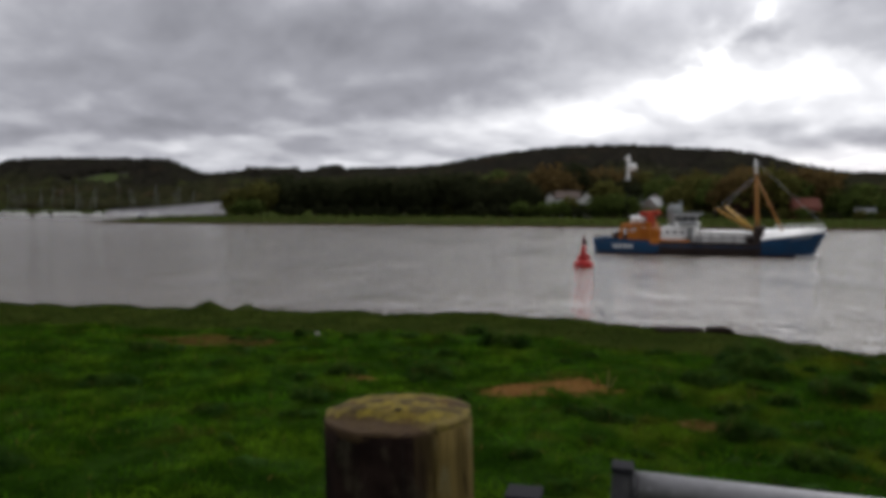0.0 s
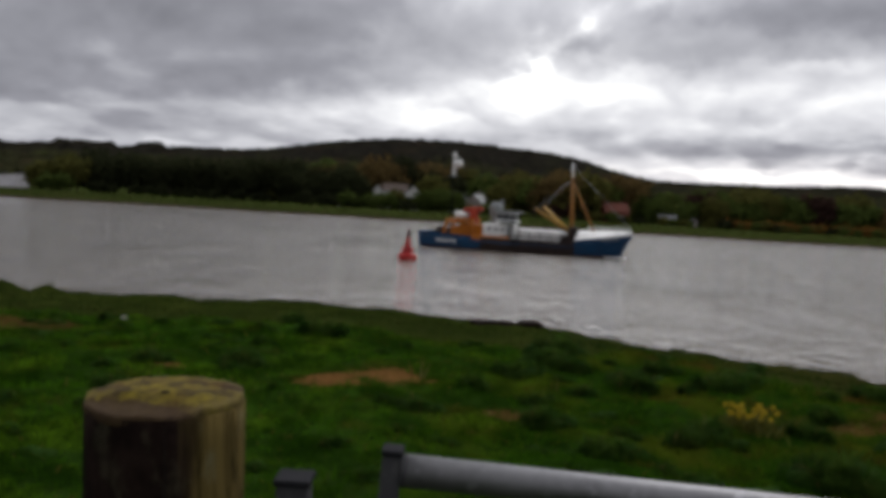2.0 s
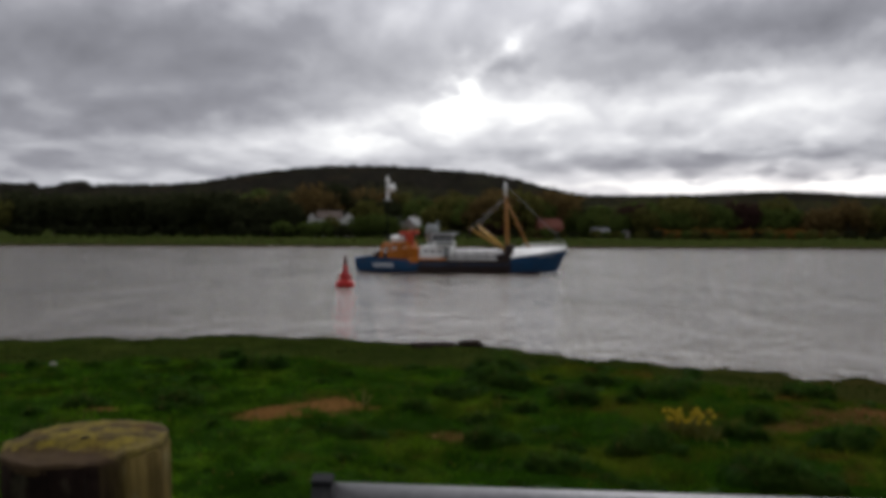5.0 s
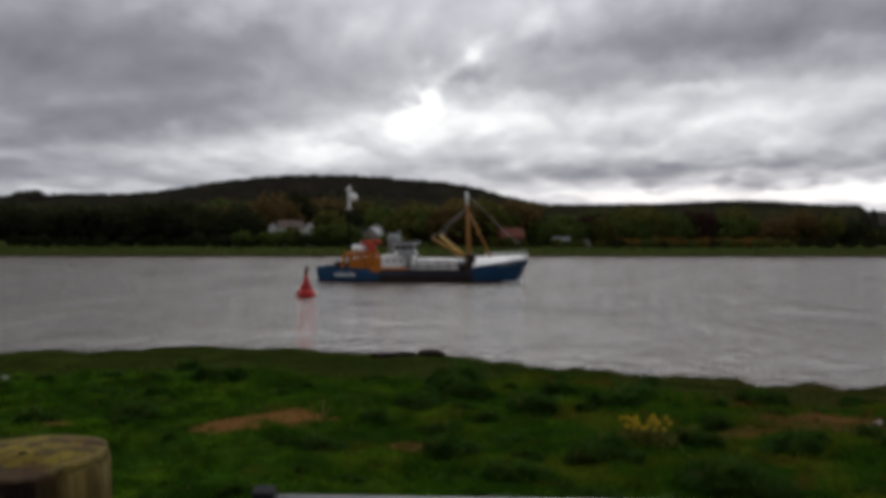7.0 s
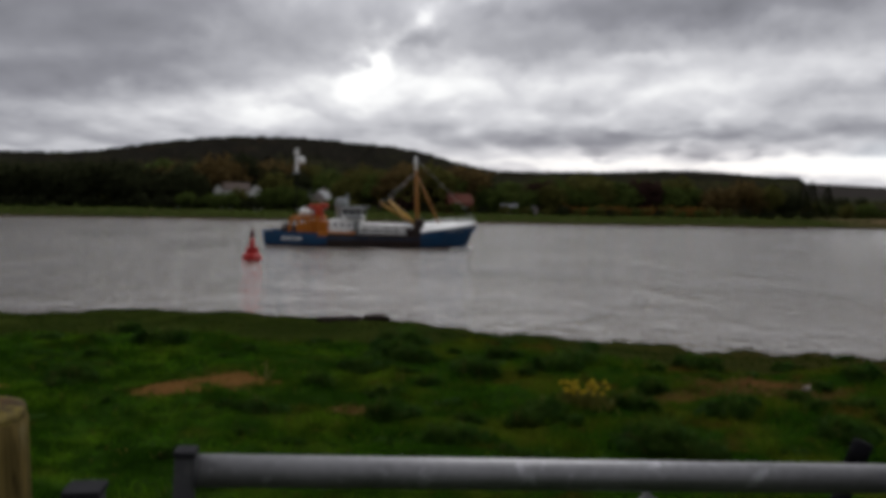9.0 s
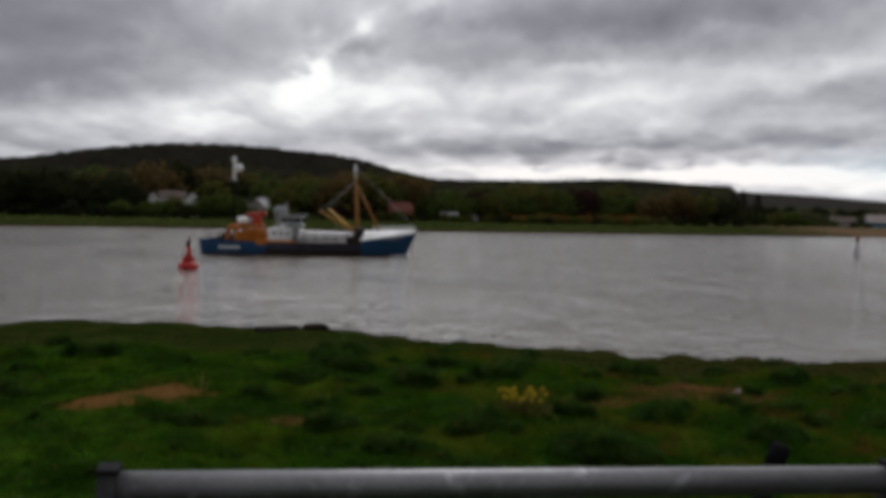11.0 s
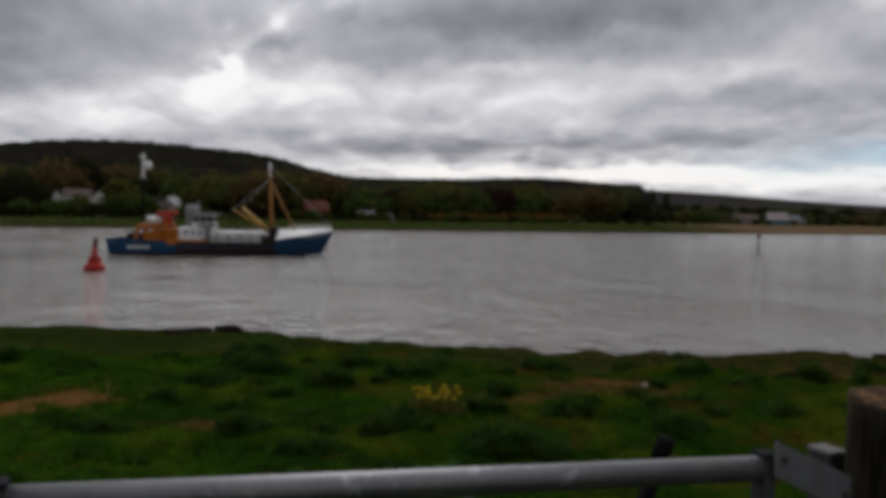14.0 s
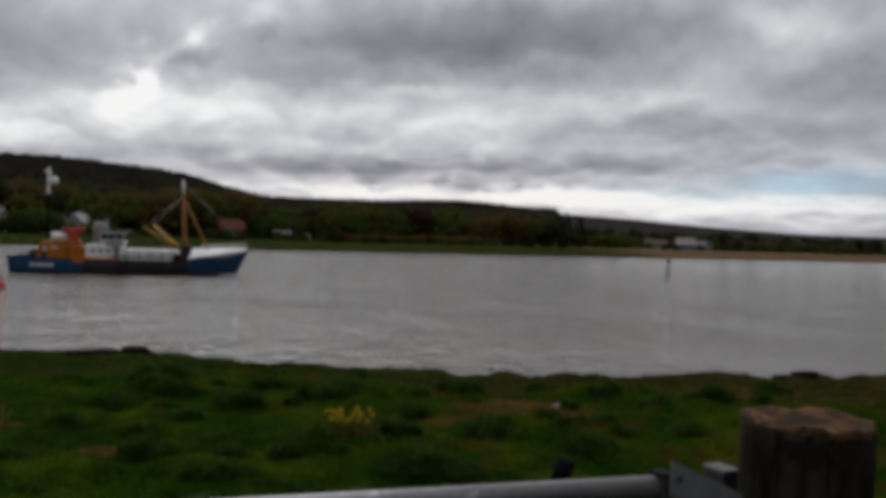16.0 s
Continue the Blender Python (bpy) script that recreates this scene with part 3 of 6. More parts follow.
M_PALE_ROOF = painted("pale_sheet_roof", (0.38, 0.38, 0.37), (0.35, 0.34, 0.32), 0.5, 0.3, 0.6)
M_BROWN_ROOF = painted("brown_tiled_roof", (0.095, 0.070, 0.058), (0.06, 0.055, 0.045), 0.8, 0.4, 0.85)
M_RED_BRICK = painted("red_sandstone", (0.17, 0.052, 0.034), (0.14, 0.07, 0.05), 0.6, 0.4, 0.85)
M_RED_TILE = painted("red_clay_tile", (0.13, 0.044, 0.030), (0.12, 0.06, 0.04), 0.9, 0.45, 0.85)
M_TEAL = painted("teal_cladding", (0.08, 0.20, 0.29), (0.10, 0.18, 0.22), 0.5, 0.3, 0.6)
M_DULL_RENDER = painted("weathered_pinkish_render", (0.29, 0.245, 0.23), (0.17, 0.135, 0.12), 0.6, 0.4, 0.85)
M_CONCRETE = painted("pale_concrete", (0.40, 0.39, 0.40), (0.30, 0.28, 0.26), 0.3, 0.4, 0.85)
M_STONE = painted("dark_bank_stone", (0.013, 0.009, 0.007), (0.030, 0.020, 0.014), 2.5, 0.5, 0.95, 0.0, 0.02)
M_PAPER = painted("white_litter", (0.27, 0.22, 0.20), (0.4, 0.33, 0.3), 12, 0.4, 0.8)
M_FOAM = painted("white_foam", (0.78, 0.78, 0.76), (0.45, 0.42, 0.38), 3.0, 0.4, 0.6)
M_PONTOON = painted("weathered_pontoon", (0.24, 0.22, 0.20), (0.15, 0.13, 0.11), 1.0, 0.4, 0.85)
M_NAVY = painted("navy_gelcoat", (0.03, 0.04, 0.09), (0.05, 0.05, 0.06), 1.0, 0.2, 0.35)
M_ALLOY = painted("silver_alloy", (0.32, 0.32, 0.33), (0.4, 0.4, 0.4), 2.0, 0.2, 0.4, 0.5)


# ---------------------------------------------------------------- mesh helpers
def part(name, bm, mat, parent=None, label="", smooth=False):
    me = bpy.data.meshes.new(name)
    bm.to_mesh(me)
    bm.free()
    me.materials.append(mat)
    if smooth:
        for p in me.polygons:
            p.use_smooth = True
    ob = new(name, me)
    ob.parent = parent
    if label:
        ob["label"] = label
    return ob


def thing(name, label, category, m=None, group="", kind=""):
    e = new(name)
    e.empty_display_size = 0.3
    if m is not None:
        e.matrix_basis = m
    return tagged(e, label, category, group, kind)


def raw(name, verts, faces, mat, parent=None, label="", smooth=False):
    me = bpy.data.meshes.new(name)
    me.from_pydata(verts, [], faces)
    me.materials.append(mat)
    if smooth:
        me.polygons.foreach_set("use_smooth", [True] * len(me.polygons))
    me.update()
    ob = new(name, me)
    ob.parent = parent
    if label:
        ob["label"] = label
    return ob


def box(bm, c, s, m=None, bevel=0.0):
    r = bmesh.ops.create_cube(bm, size=1.0)
    vs = r["verts"]
    mm = Matrix.Translation(c) @ (m or Matrix()) @ Matrix.Diagonal((*s, 1))
    bmesh.ops.transform(bm, matrix=mm, verts=vs)
    if bevel:
        es = list({e for v in vs for e in v.link_edges})
        bmesh.ops.bevel(bm, geom=es, offset=bevel, segments=2, affect="EDGES", profile=0.6)
    return bm


def tube(bm, a, b, r0, r1=None, seg=12, caps=True):
    a, b = Vector(a), Vector(b)
    d = b - a
    r = bmesh.ops.create_cone(bm, cap_ends=caps, segments=seg, radius1=r0, radius2=r0 if r1 is None else r1, depth=d.length)
    m = Matrix.Translation((a + b) / 2) @ d.to_track_quat("Z", "Y").to_matrix().to_4x4()
    bmesh.ops.transform(bm, matrix=m, verts=r["verts"])
    return bm


def ball(bm, c, s, seg=14):
    r = bmesh.ops.create_uvsphere(bm, u_segments=seg, v_segments=max(6, seg // 2), radius=1.0)
    bmesh.ops.transform(bm, matrix=Matrix.Translation(c) @ Matrix.Diagonal((*s, 1)), verts=r["verts"])
    return bm


def lathe(bm, prof, seg=24, c=(0, 0, 0), wob=0.0, seed=0):
    rnd = random.Random(seed)
    ph = [rnd.uniform(0, 6.28) for _ in range(4)]
    rings = []
    for r, z in prof:
        ring = []
        for i in range(seg):
            a = 2 * math.pi * i / seg
            q = r * (1 + wob * (math.sin(2 * a + ph[0]) + 0.6 * math.sin(3 * a + ph[1] + z * 3) + 0.4 * math.sin(7 * a + ph[2])))
            ring.append(bm.verts.new((c[0] + q * math.cos(a), c[1] + q * math.sin(a), c[2] + z)))
        rings.append(ring)
    for p, q in zip(rings, rings[1:]):
        for i in range(seg):
            bm.faces.new((p[i], p[(i + 1) % seg], q[(i + 1) % seg], q[i]))
    bm.faces.new(list(reversed(rings[0])))
    bm.faces.new(rings[-1])
    return bm


def nb():
    return bmesh.new()


def spread(lo, hi, core_lo, core_hi, step, far_n):
    """Grid lines: even within the core, ever wider outside it."""
    core = np.arange(core_lo, core_hi + step * 0.5, step)
    g = np.linspace(0, 1, far_n + 1)[1:] ** 2.4
    left = core_lo - (core_lo - lo) * g
    right = core[-1] + (hi - core[-1]) * g
    return np.concatenate([left[::-1] if lo < core_lo else [], core, right if hi > core[-1] else []])


def sheet(name, xs, ys, height, mat):
    verts = [(x, y, height(x, y)) for y in ys for x in xs]
    n = len(xs)
    faces = [(j * n + i, j * n + i + 1, (j + 1) * n + i + 1, (j + 1) * n + i) for j in range(len(ys) - 1) for i in range(n - 1)]
    return raw(name, verts, faces, mat, smooth=True)


def sstep(a, b, v):
    t = min(1.0, max(0.0, (v - a) / (b - a)))
    return t * t * (3 - 2 * t)


def bell(v, c, w):
    return math.exp(-((v - c) / w) ** 2)


# ---------------------------------------------------------------- near bank
def bank_edge(x):
    """Where the field breaks off to the river."""
    e = 11.2 + 6.3 / (1 + math.exp((x - 3.75) / 1.7))
    e += 0.9 * bell(x, -3.2, 2.2) - 0.5 * bell(x, -11.5, 1.6) - 0.5 * bell(x, 6.95, 0.32) - 0.55 * bell(x, 10.5, 0.24)
    e -= 0.26 * min(5.0, max(0.0, x - 7.6))
    e += 0.18 * bell(x, 7.75, 0.45) - 0.22 * bell(x, 8.35, 0.2) + 0.15 * bell(x, 9.0, 0.4) + 0.3 * bell(x, 13.5, 1.5)
    return e + 0.16 * noise.noise((x * 0.9, 3.3, 0)) + 0.06 * noise.noise((x * 3.0, 8.3, 0))


MOUNDS = [(7.75, 10.9, 0.42, 0.06), (8.95, 10.6, 0.45, 0.05), (9.9, 10.3, 0.45, 0.05), (12.0, 9.9, 0.6, 0.05), (-9.15, 16.95, 0.24, 0.21), (-8.2, 16.85, 0.25, 0.23)]


def field(x, y):
    z = 2.95 - 0.03 * max(y, -5)
    z += 0.07 * noise.noise((x * 0.45, y * 0.45, 1.0)) + 0.07 * noise.noise((x * 1.4, y * 1.4, 4.0)) * sstep(1.0, 3.0, abs(y))
    # hummocks, rougher to the east
    z += (0.035 + 0.03 * sstep(0, 3, x)) * noise.noise((x * 3.1, y * 3.1, 9.0)) * sstep(1.0, 3.0, abs(y))
    e = bank_edge(x)
    d = y - e
    # the outer strip is a lower, rounded salt-marsh lip
    z -= 0.05 * sstep(-2.6, -1.0, d) * (1 + sstep(0, 4, x))
    for cx, cy, r, h in MOUNDS:
        z += h * math.exp(-(((x - cx) ** 2 + (y - cy) ** 2) / r ** 2))
    if d > -0.3:
        z -= 2.9 * sstep(-0.3, 2.6, d) + 0.5 * sstep(2.0, 8.0, d)
    return z


gx = spread(-420, 420, -17, 17, 0.16, 14)
gy = np.concatenate([spread(-420, 0, -3.0, -0.2, 0.7, 10)[:-1], np.arange(0.0, 20.6, 0.16), [22, 26]])
ground = tagged(sheet("ground", gx, gy, field, M_GROUND), "green riverside pasture with bare brown patches", "ground", kind="structure")


def on_lip(x, y):
    """The duller salt-marsh strip along the bank."""
    return y > bank_edge(x) - 4.3 + 1.0 * noise.noise((x * 0.5, y * 0.5, 7)) + 1.2 * sstep(0, 3, x) - 0.3 * sstep(5, 8, x)


ground.data.materials.append(M_LIP)
for poly in ground.data.polygons:
    if poly.center.y > 7 and on_lip(poly.center.x, poly.center.y):
        poly.material_index = 1


def blades(name, spots, mat, h, w, lean=0.35, seed=3, parent=None, label=""):
    """Grass: each blade a bent, tapering strip of two pieces. spots: rows of x, y, z and a scale."""
    rng = np.random.default_rng(seed)
    p = np.asarray(spots, float)
    n = len(p)
    a = rng.uniform(0, 2 * np.pi, n)
    hh = rng.uniform(h[0], h[1], n) * p[:, 3]
    ww = rng.uniform(w[0], w[1], n)
    side = np.stack([np.cos(a), np.sin(a), np.zeros(n)], 1) * ww[:, None] * 0.5
    b = rng.uniform(0, 2 * np.pi, n)
    l = rng.uniform(0.05, lean, n) * hh * 2
    tilt = np.stack([np.cos(b) * l, np.sin(b) * l, np.zeros(n)], 1)
    up = np.zeros((n, 3))
    up[:, 2] = hh
    base = p[:, :3] - np.array([0, 0, 0.02])
    v = np.stack([base - side, base + side, base + up * 0.55 + tilt * 0.35 + side * 0.8, base + up * 0.55 + tilt * 0.35 - side * 0.8,
                  base + up * (1 - 0.25 * (l / (hh + 1e-6)))[:, None] + tilt], 1).reshape(-1, 3)
    i = np.arange(n)[:, None] * 5
    loops = np.concatenate([i + np.array([[0, 1, 2, 3]]), i + np.array([[3, 2, 4]])], 1).astype(np.int32).ravel()
    me = bpy.data.meshes.new(name)
    me.vertices.add(len(v))
    me.vertices.foreach_set("co", v.astype(np.float32).ravel())
    me.loops.add(len(loops))
    me.loops.foreach_set("vertex_index", loops)
    starts = (np.arange(n)[:, None] * 7 + np.array([[0, 4]])).ravel().astype(np.int32)
    me.polygons.add(2 * n)
    me.polygons.foreach_set("loop_start", starts)
    me.update(calc_edges=True)
    me.materials.append(mat)
    ob = new(name, me)
    ob.parent = parent
    if label:
        ob["label"] = label
    return ob


def in_bare(x, y, k=0.8):
    return any(((x - cx) / (rx * k)) ** 2 + ((y - cy) / (ry * k)) ** 2 + 0.7 * noise.noise((x * 1.6, y * 1.6, 2)) < 0.75 for cx, cy, rx, ry in BARE)


def sow():
    rnd = random.Random(11)
    lush, marsh, straw = [], [], []
    tries = 0
    while len(lush) < 115000 and tries < 400000:
        tries += 1
        y = 0.7 + 17.6 * rnd.random() ** 0.8
        half = 2.4 + y * 0.95
        x = rnd.uniform(-half, half) + 0.05 * y
        e = bank_edge(x)
        if y > e + 0.25:
            continue
        z = field(x, y)
        strip = on_lip(x, y)
        lump = 0.40 + 1.3 * max(0.0, noise.noise((x * 1.5, y * 1.5, 12)) + 0.1) + 1.2 * max(0.0, noise.noise((x * 4.2, y * 3.2, 5)) + 0.05) + 0.5 * rnd.random()
        if in_bare(x, y):
            if rnd.random() < 0.35:
                straw.append((x, y, z, 0.5 + 0.4 * rnd.random()))
            continue
        if any(((x - cx) / rx) ** 2 + ((y - cy) / ry) ** 2 + 0.8 * noise.noise((x * 2.5, y * 2.5, 3)) < 0.9 for cx, cy, rx, ry in FADED) and rnd.random() < 0.7:
            straw.append((x, y, z, 0.5 + 0.5 * rnd.random()))
            continue
        if strip:
            marsh.append((x, y, z, 0.55 + 0.5 * rnd.random()))
        else:
            lush.append((x, y, z, lump))
    return lush, marsh, straw


lush, marsh, straw = sow()
tagged(blades("meadow_grass", lush, M_GRASS, (0.035, 0.10), (0.008, 0.018), 1.1, 3), "lush green uneven pasture grass", "grass", kind="stuff")
tagged(blades("saltmarsh_grass", marsh, M_MARSH, (0.035, 0.085), (0.010, 0.018), 0.5, 4), "dull olive grass along the river bank edge", "grass", kind="stuff")
tagged(blades("dry_grass", straw, M_STRAW, (0.04, 0.11), (0.008, 0.016), 0.9, 5), "flattened brown straw on bare patches", "dry grass", kind="stuff")

# tussocks: x, y, radius, height
TUSSOCKS = [(-2.0, 12.7, 0.42, 0.36), (-2.4, 9.85, 0.36, 0.24), (1.45, 12.0, 0.48, 0.42), (1.15, 11.3, 0.35, 0.28), (0.75, 10.1, 0.42, 0.26),
            (3.15, 9.95, 0.42, 0.30), (4.85, 9.95, 0.33, 0.26), (2.82, 6.3, 0.5, 0.36), (3.9, 7.2, 0.34, 0.26), (-2.65, 13.8, 0.25, 0.26),
            (-5.4, 13.0, 0.22, 0.22), (-3.5, 9.7, 0.36, 0.26), (0.75, 7.5, 0.36, 0.24), (7.55, 8.2, 0.36, 0.28), (5.85, 6.8, 0.34, 0.20),
            (2.1, 7.3, 0.38, 0.26), (1.2, 6.5, 0.40, 0.24), (3.6, 8.3, 0.30, 0.24), (-4.5, 5.0, 0.45, 0.34), (1.9, 9.6, 0.34, 0.28),
            (-6.6, 10.6, 0.4, 0.20), (-5.6, 8.2, 0.4, 0.2), (4.4, 6.4, 0.36, 0.24), (8.6, 8.4, 0.3, 0.24), (6.4, 9.0, 0.3, 0.22),
            (-0.4, 8.0, 0.34, 0.18), (0.2, 9.1, 0.28, 0.2), (5.4, 7.5, 0.3, 0.2), (2.6, 10.9, 0.28, 0.26), (-9.2, 9.2, 0.45, 0.22),
            (0.80, 8.6, 0.22, 0.20), (1.40, 9.15, 0.20, 0.20), (2.05, 10.0, 0.27, 0.22), (2.5, 9.4, 0.14, 0.14), (4.25, 9.75, 0.19, 0.18),
            (3.1, 7.6, 0.26, 0.24), (4.75, 7.3, 0.20, 0.18), (7.98, 7.85, 0.20, 0.20), (1.28, 10.9, 0.50, 0.36), (2.95, 9.65, 0.30, 0.26)]


def tussock(x, y, r, h, seed):
    rnd = random.Random(seed)
    z = field(x, y)
    e = thing("grass_tussock", "dark green rough grass tussock in the pasture", "grass tussock", pose(x, y, z), "tussocks in the pasture")
    heads = [(0.0, 0.0, 0.62, 1.0)] + [(rnd.uniform(-0.75, 0.75), rnd.uniform(-0.5, 0.5), rnd.uniform(0.32, 0.5), rnd.uniform(0.45, 0.95)) for _ in range(4)]
    pts = []
    for _ in range(950 if r > 0.25 else 520):
        hx, hy, hr, hz = rnd.choice(heads)
        a, q = rnd.uniform(0, 6.283), math.sqrt(rnd.random())
        px, py = r * (hx + hr * q * math.cos(a)), r * (hy + hr * q * math.sin(a) * 0.85)
        up = 0.50 * h * hz * (1 - q * q)
        pts.append((px, py, field(x + px, y + py) - z + up, (1 - 0.45 * q) * hz * h / 0.24))
    tagged(blades("blade_clump", pts, M_TUSSOCK, (0.05, 0.17), (0.008, 0.020), 1.0, seed, e), kind="stuff")
    bm = nb()
    for hx, hy, hr, hz in heads:
        ball(bm, (hx * r, hy * r, -0.02), (r * hr * 0.88, r * hr * 0.8, h * hz * 0.46), 12)
    for v in bm.verts:
        v.co += Vector((0.08, 0.08, 0.07)) * noise.noise(v.co * 5 + Vector((seed, 0, 0)))
    part("root_mound", bm, M_TUSSOCK, e, "dark matted grass root mound", True)


scatter = random.Random(77)
while len(TUSSOCKS) < 112:
    y = scatter.uniform(5.5, 13.5)
    x = scatter.uniform(-0.55, 0.95) * y
    if y < bank_edge(x) - 1.2 and not in_bare(x, y, 1.3) and all(math.hypot(x - q[0], y - q[1]) > 0.42 for q in TUSSOCKS):
        TUSSOCKS.append((x, y, scatter.uniform(0.11, 0.25), scatter.uniform(0.07, 0.16)))
for i, (x, y, r, h) in enumerate(TUSSOCKS):
    tussock(x, y, r, h, 100 + i)

# dry upright stalks by the bare patch and the post
for i, (x, y, n, hh) in enumerate([(-0.45, 9.6, 5, 0.26), (-1.0, 3.2, 8, 0.22), (1.05, 9.2, 3, 0.24)]):
    rnd = random.Random(40 + i)
    pts = [(rnd.gauss(0, 0.10), rnd.gauss(0, 0.08), field(x, y) - 2.65, rnd.uniform(0.7, 1.1)) for _ in range(n)]
    tagged(blades("dry_stalks", [(x + a, y + b, field(x + a, y + b), s) for a, b, _, s in pts], M_STRAW, (hh * 0.7, hh), (0.012, 0.022), 0.25, 60 + i),
           "pale dead grass stalks standing in the pasture", "dry grass", "dry stalks", "stuff")


def flower_plant(x, y, seed):
    """A clump of yellow flowers on green stems."""
    rnd = random.Random(seed)
    z = field(x, y)
    e = thing("yellow_flower_plant", "yellow flowering plant on green leafy stems", "flower", pose(x, y, z), "yellow flowers in the pasture")
    pts = [(rnd.gauss(0, 0.07), rnd.gauss(0, 0.07), 0, rnd.uniform(0.7, 1.1)) for _ in range(60)]
    blades("leaves", pts, M_STEM, (0.08, 0.17), (0.012, 0.022), 0.4, seed, e)
    for _ in range(rnd.randint(3, 4)):
        px, py, h = rnd.gauss(0, 0.09), rnd.gauss(0, 0.06), rnd.uniform(0.10, 0.21)
        bm = tube(nb(), (px * 0.5, py * 0.5, -0.02), (px, py, h), 0.005, 0.004, 5)
        part("stem", bm, M_STEM, e)
        bm = nb()
        tip = Vector((px, py, h))
        tube(bm, tip, tip + Vector((0.0, -0.025, 0.008)), 0.012, 0.018, 8)
        for j in range(6):
            a = j * math.pi / 3 + rnd.random()
            d = Vector((math.cos(a), -0.25, math.sin(a))) * 0.025
            s = Vector((-math.sin(a), 0, math.cos(a))) * 0.014
            vs = [bm.verts.new(tip + q) for q in (s * 0.4, d * 0.6 + s, d * 1.15, d * 0.6 - s, s * -0.4)]
            bm.faces.new(vs)
        part("flower_head", bm, M_PETAL, e, "bright yellow flower head")


for i, (x, y) in enumerate([(2.55, 7.92), (2.59, 7.80), (2.66, 7.70), (2.80, 7.93), (2.77, 7.80), (2.66, 7.56), (2.60, 7.66), (2.73, 7.48), (2.72, 7.62)]):
    flower_plant(x, y, 300 + i)


def stone(x, y, sx, sy, sz, seed, label):
    bm = nb()
    bmesh.ops.create_icosphere(bm, subdivisions=3, radius=1.0)
    for v in bm.verts:
        q = v.co.copy()
        f = 1 + 0.30 * noise.noise(q * 1.3 + Vector((seed, 0, 0))) + 0.16 * noise.noise(q * 4 + Vector((0, seed, 0)))
        q = Vector((math.copysign(abs(q.x) ** 0.45, q.x), math.copysign(abs(q.y) ** 0.7, q.y), math.copysign(abs(q.z) ** 0.4, q.z))) * f
        v.co = Vector((q.x * sx, q.y * sy, q.z * sz))
    ob = part("bank_stone", bm, M_STONE, None, "", True)
    ob.matrix_basis = pose(x, y, field(x, y) + sz * 0.2, 0, 0, seed * 37 % 50 - 25)
    tagged(ob, label, "stone", "stones at the bank edge")


stone(0.66, 15.7, 0.40, 0.25, 0.055, 1, "low dark eroded stone slab on the bank edge")
stone(1.34, 15.7, 0.23, 0.22, 0.085, 2, "dark blocky stone on the bank edge")
stone(10.85, 10.10, 0.26, 0.16, 0.05, 3, "dark flat stone by a notch in the bank")
stone(11.25, 10.15, 0.20, 0.15, 0.09, 7, "dark jagged stone by a notch in the bank")
bm = nb()
bmesh.ops.create_icosphere(bm, subdivisions=2, radius=1.0)
for v in bm.verts:
    v.co = Vector((v.co.x * 0.05, v.co.y * 0.035, v.co.z * 0.028)) * (1 + 0.5 * noise.noise(v.co * 2))
litter = part("litter", bm, M_PAPER)
litter.matrix_basis = pose(5.4, 8.45, field(5.4, 8.45) + 0.03)
tagged(litter, "small crumpled pale litter lying on the grass", "litter")
bm = nb()
bmesh.ops.create_icosphere(bm, subdivisions=2, radius=1.0)
for v in bm.verts:
    v.co = Vector((v.co.x * 0.055, v.co.y * 0.04, v.co.z * 0.035)) * (1 + 0.4 * noise.noise(v.co * 2.3))
st = part("pale_stone", bm, M_PONTOON)
st.matrix_basis = pose(-5.15, 13.1, field(-5.15, 13.1) + 0.03)
tagged(st, "small pale stone in the pasture", "stone")

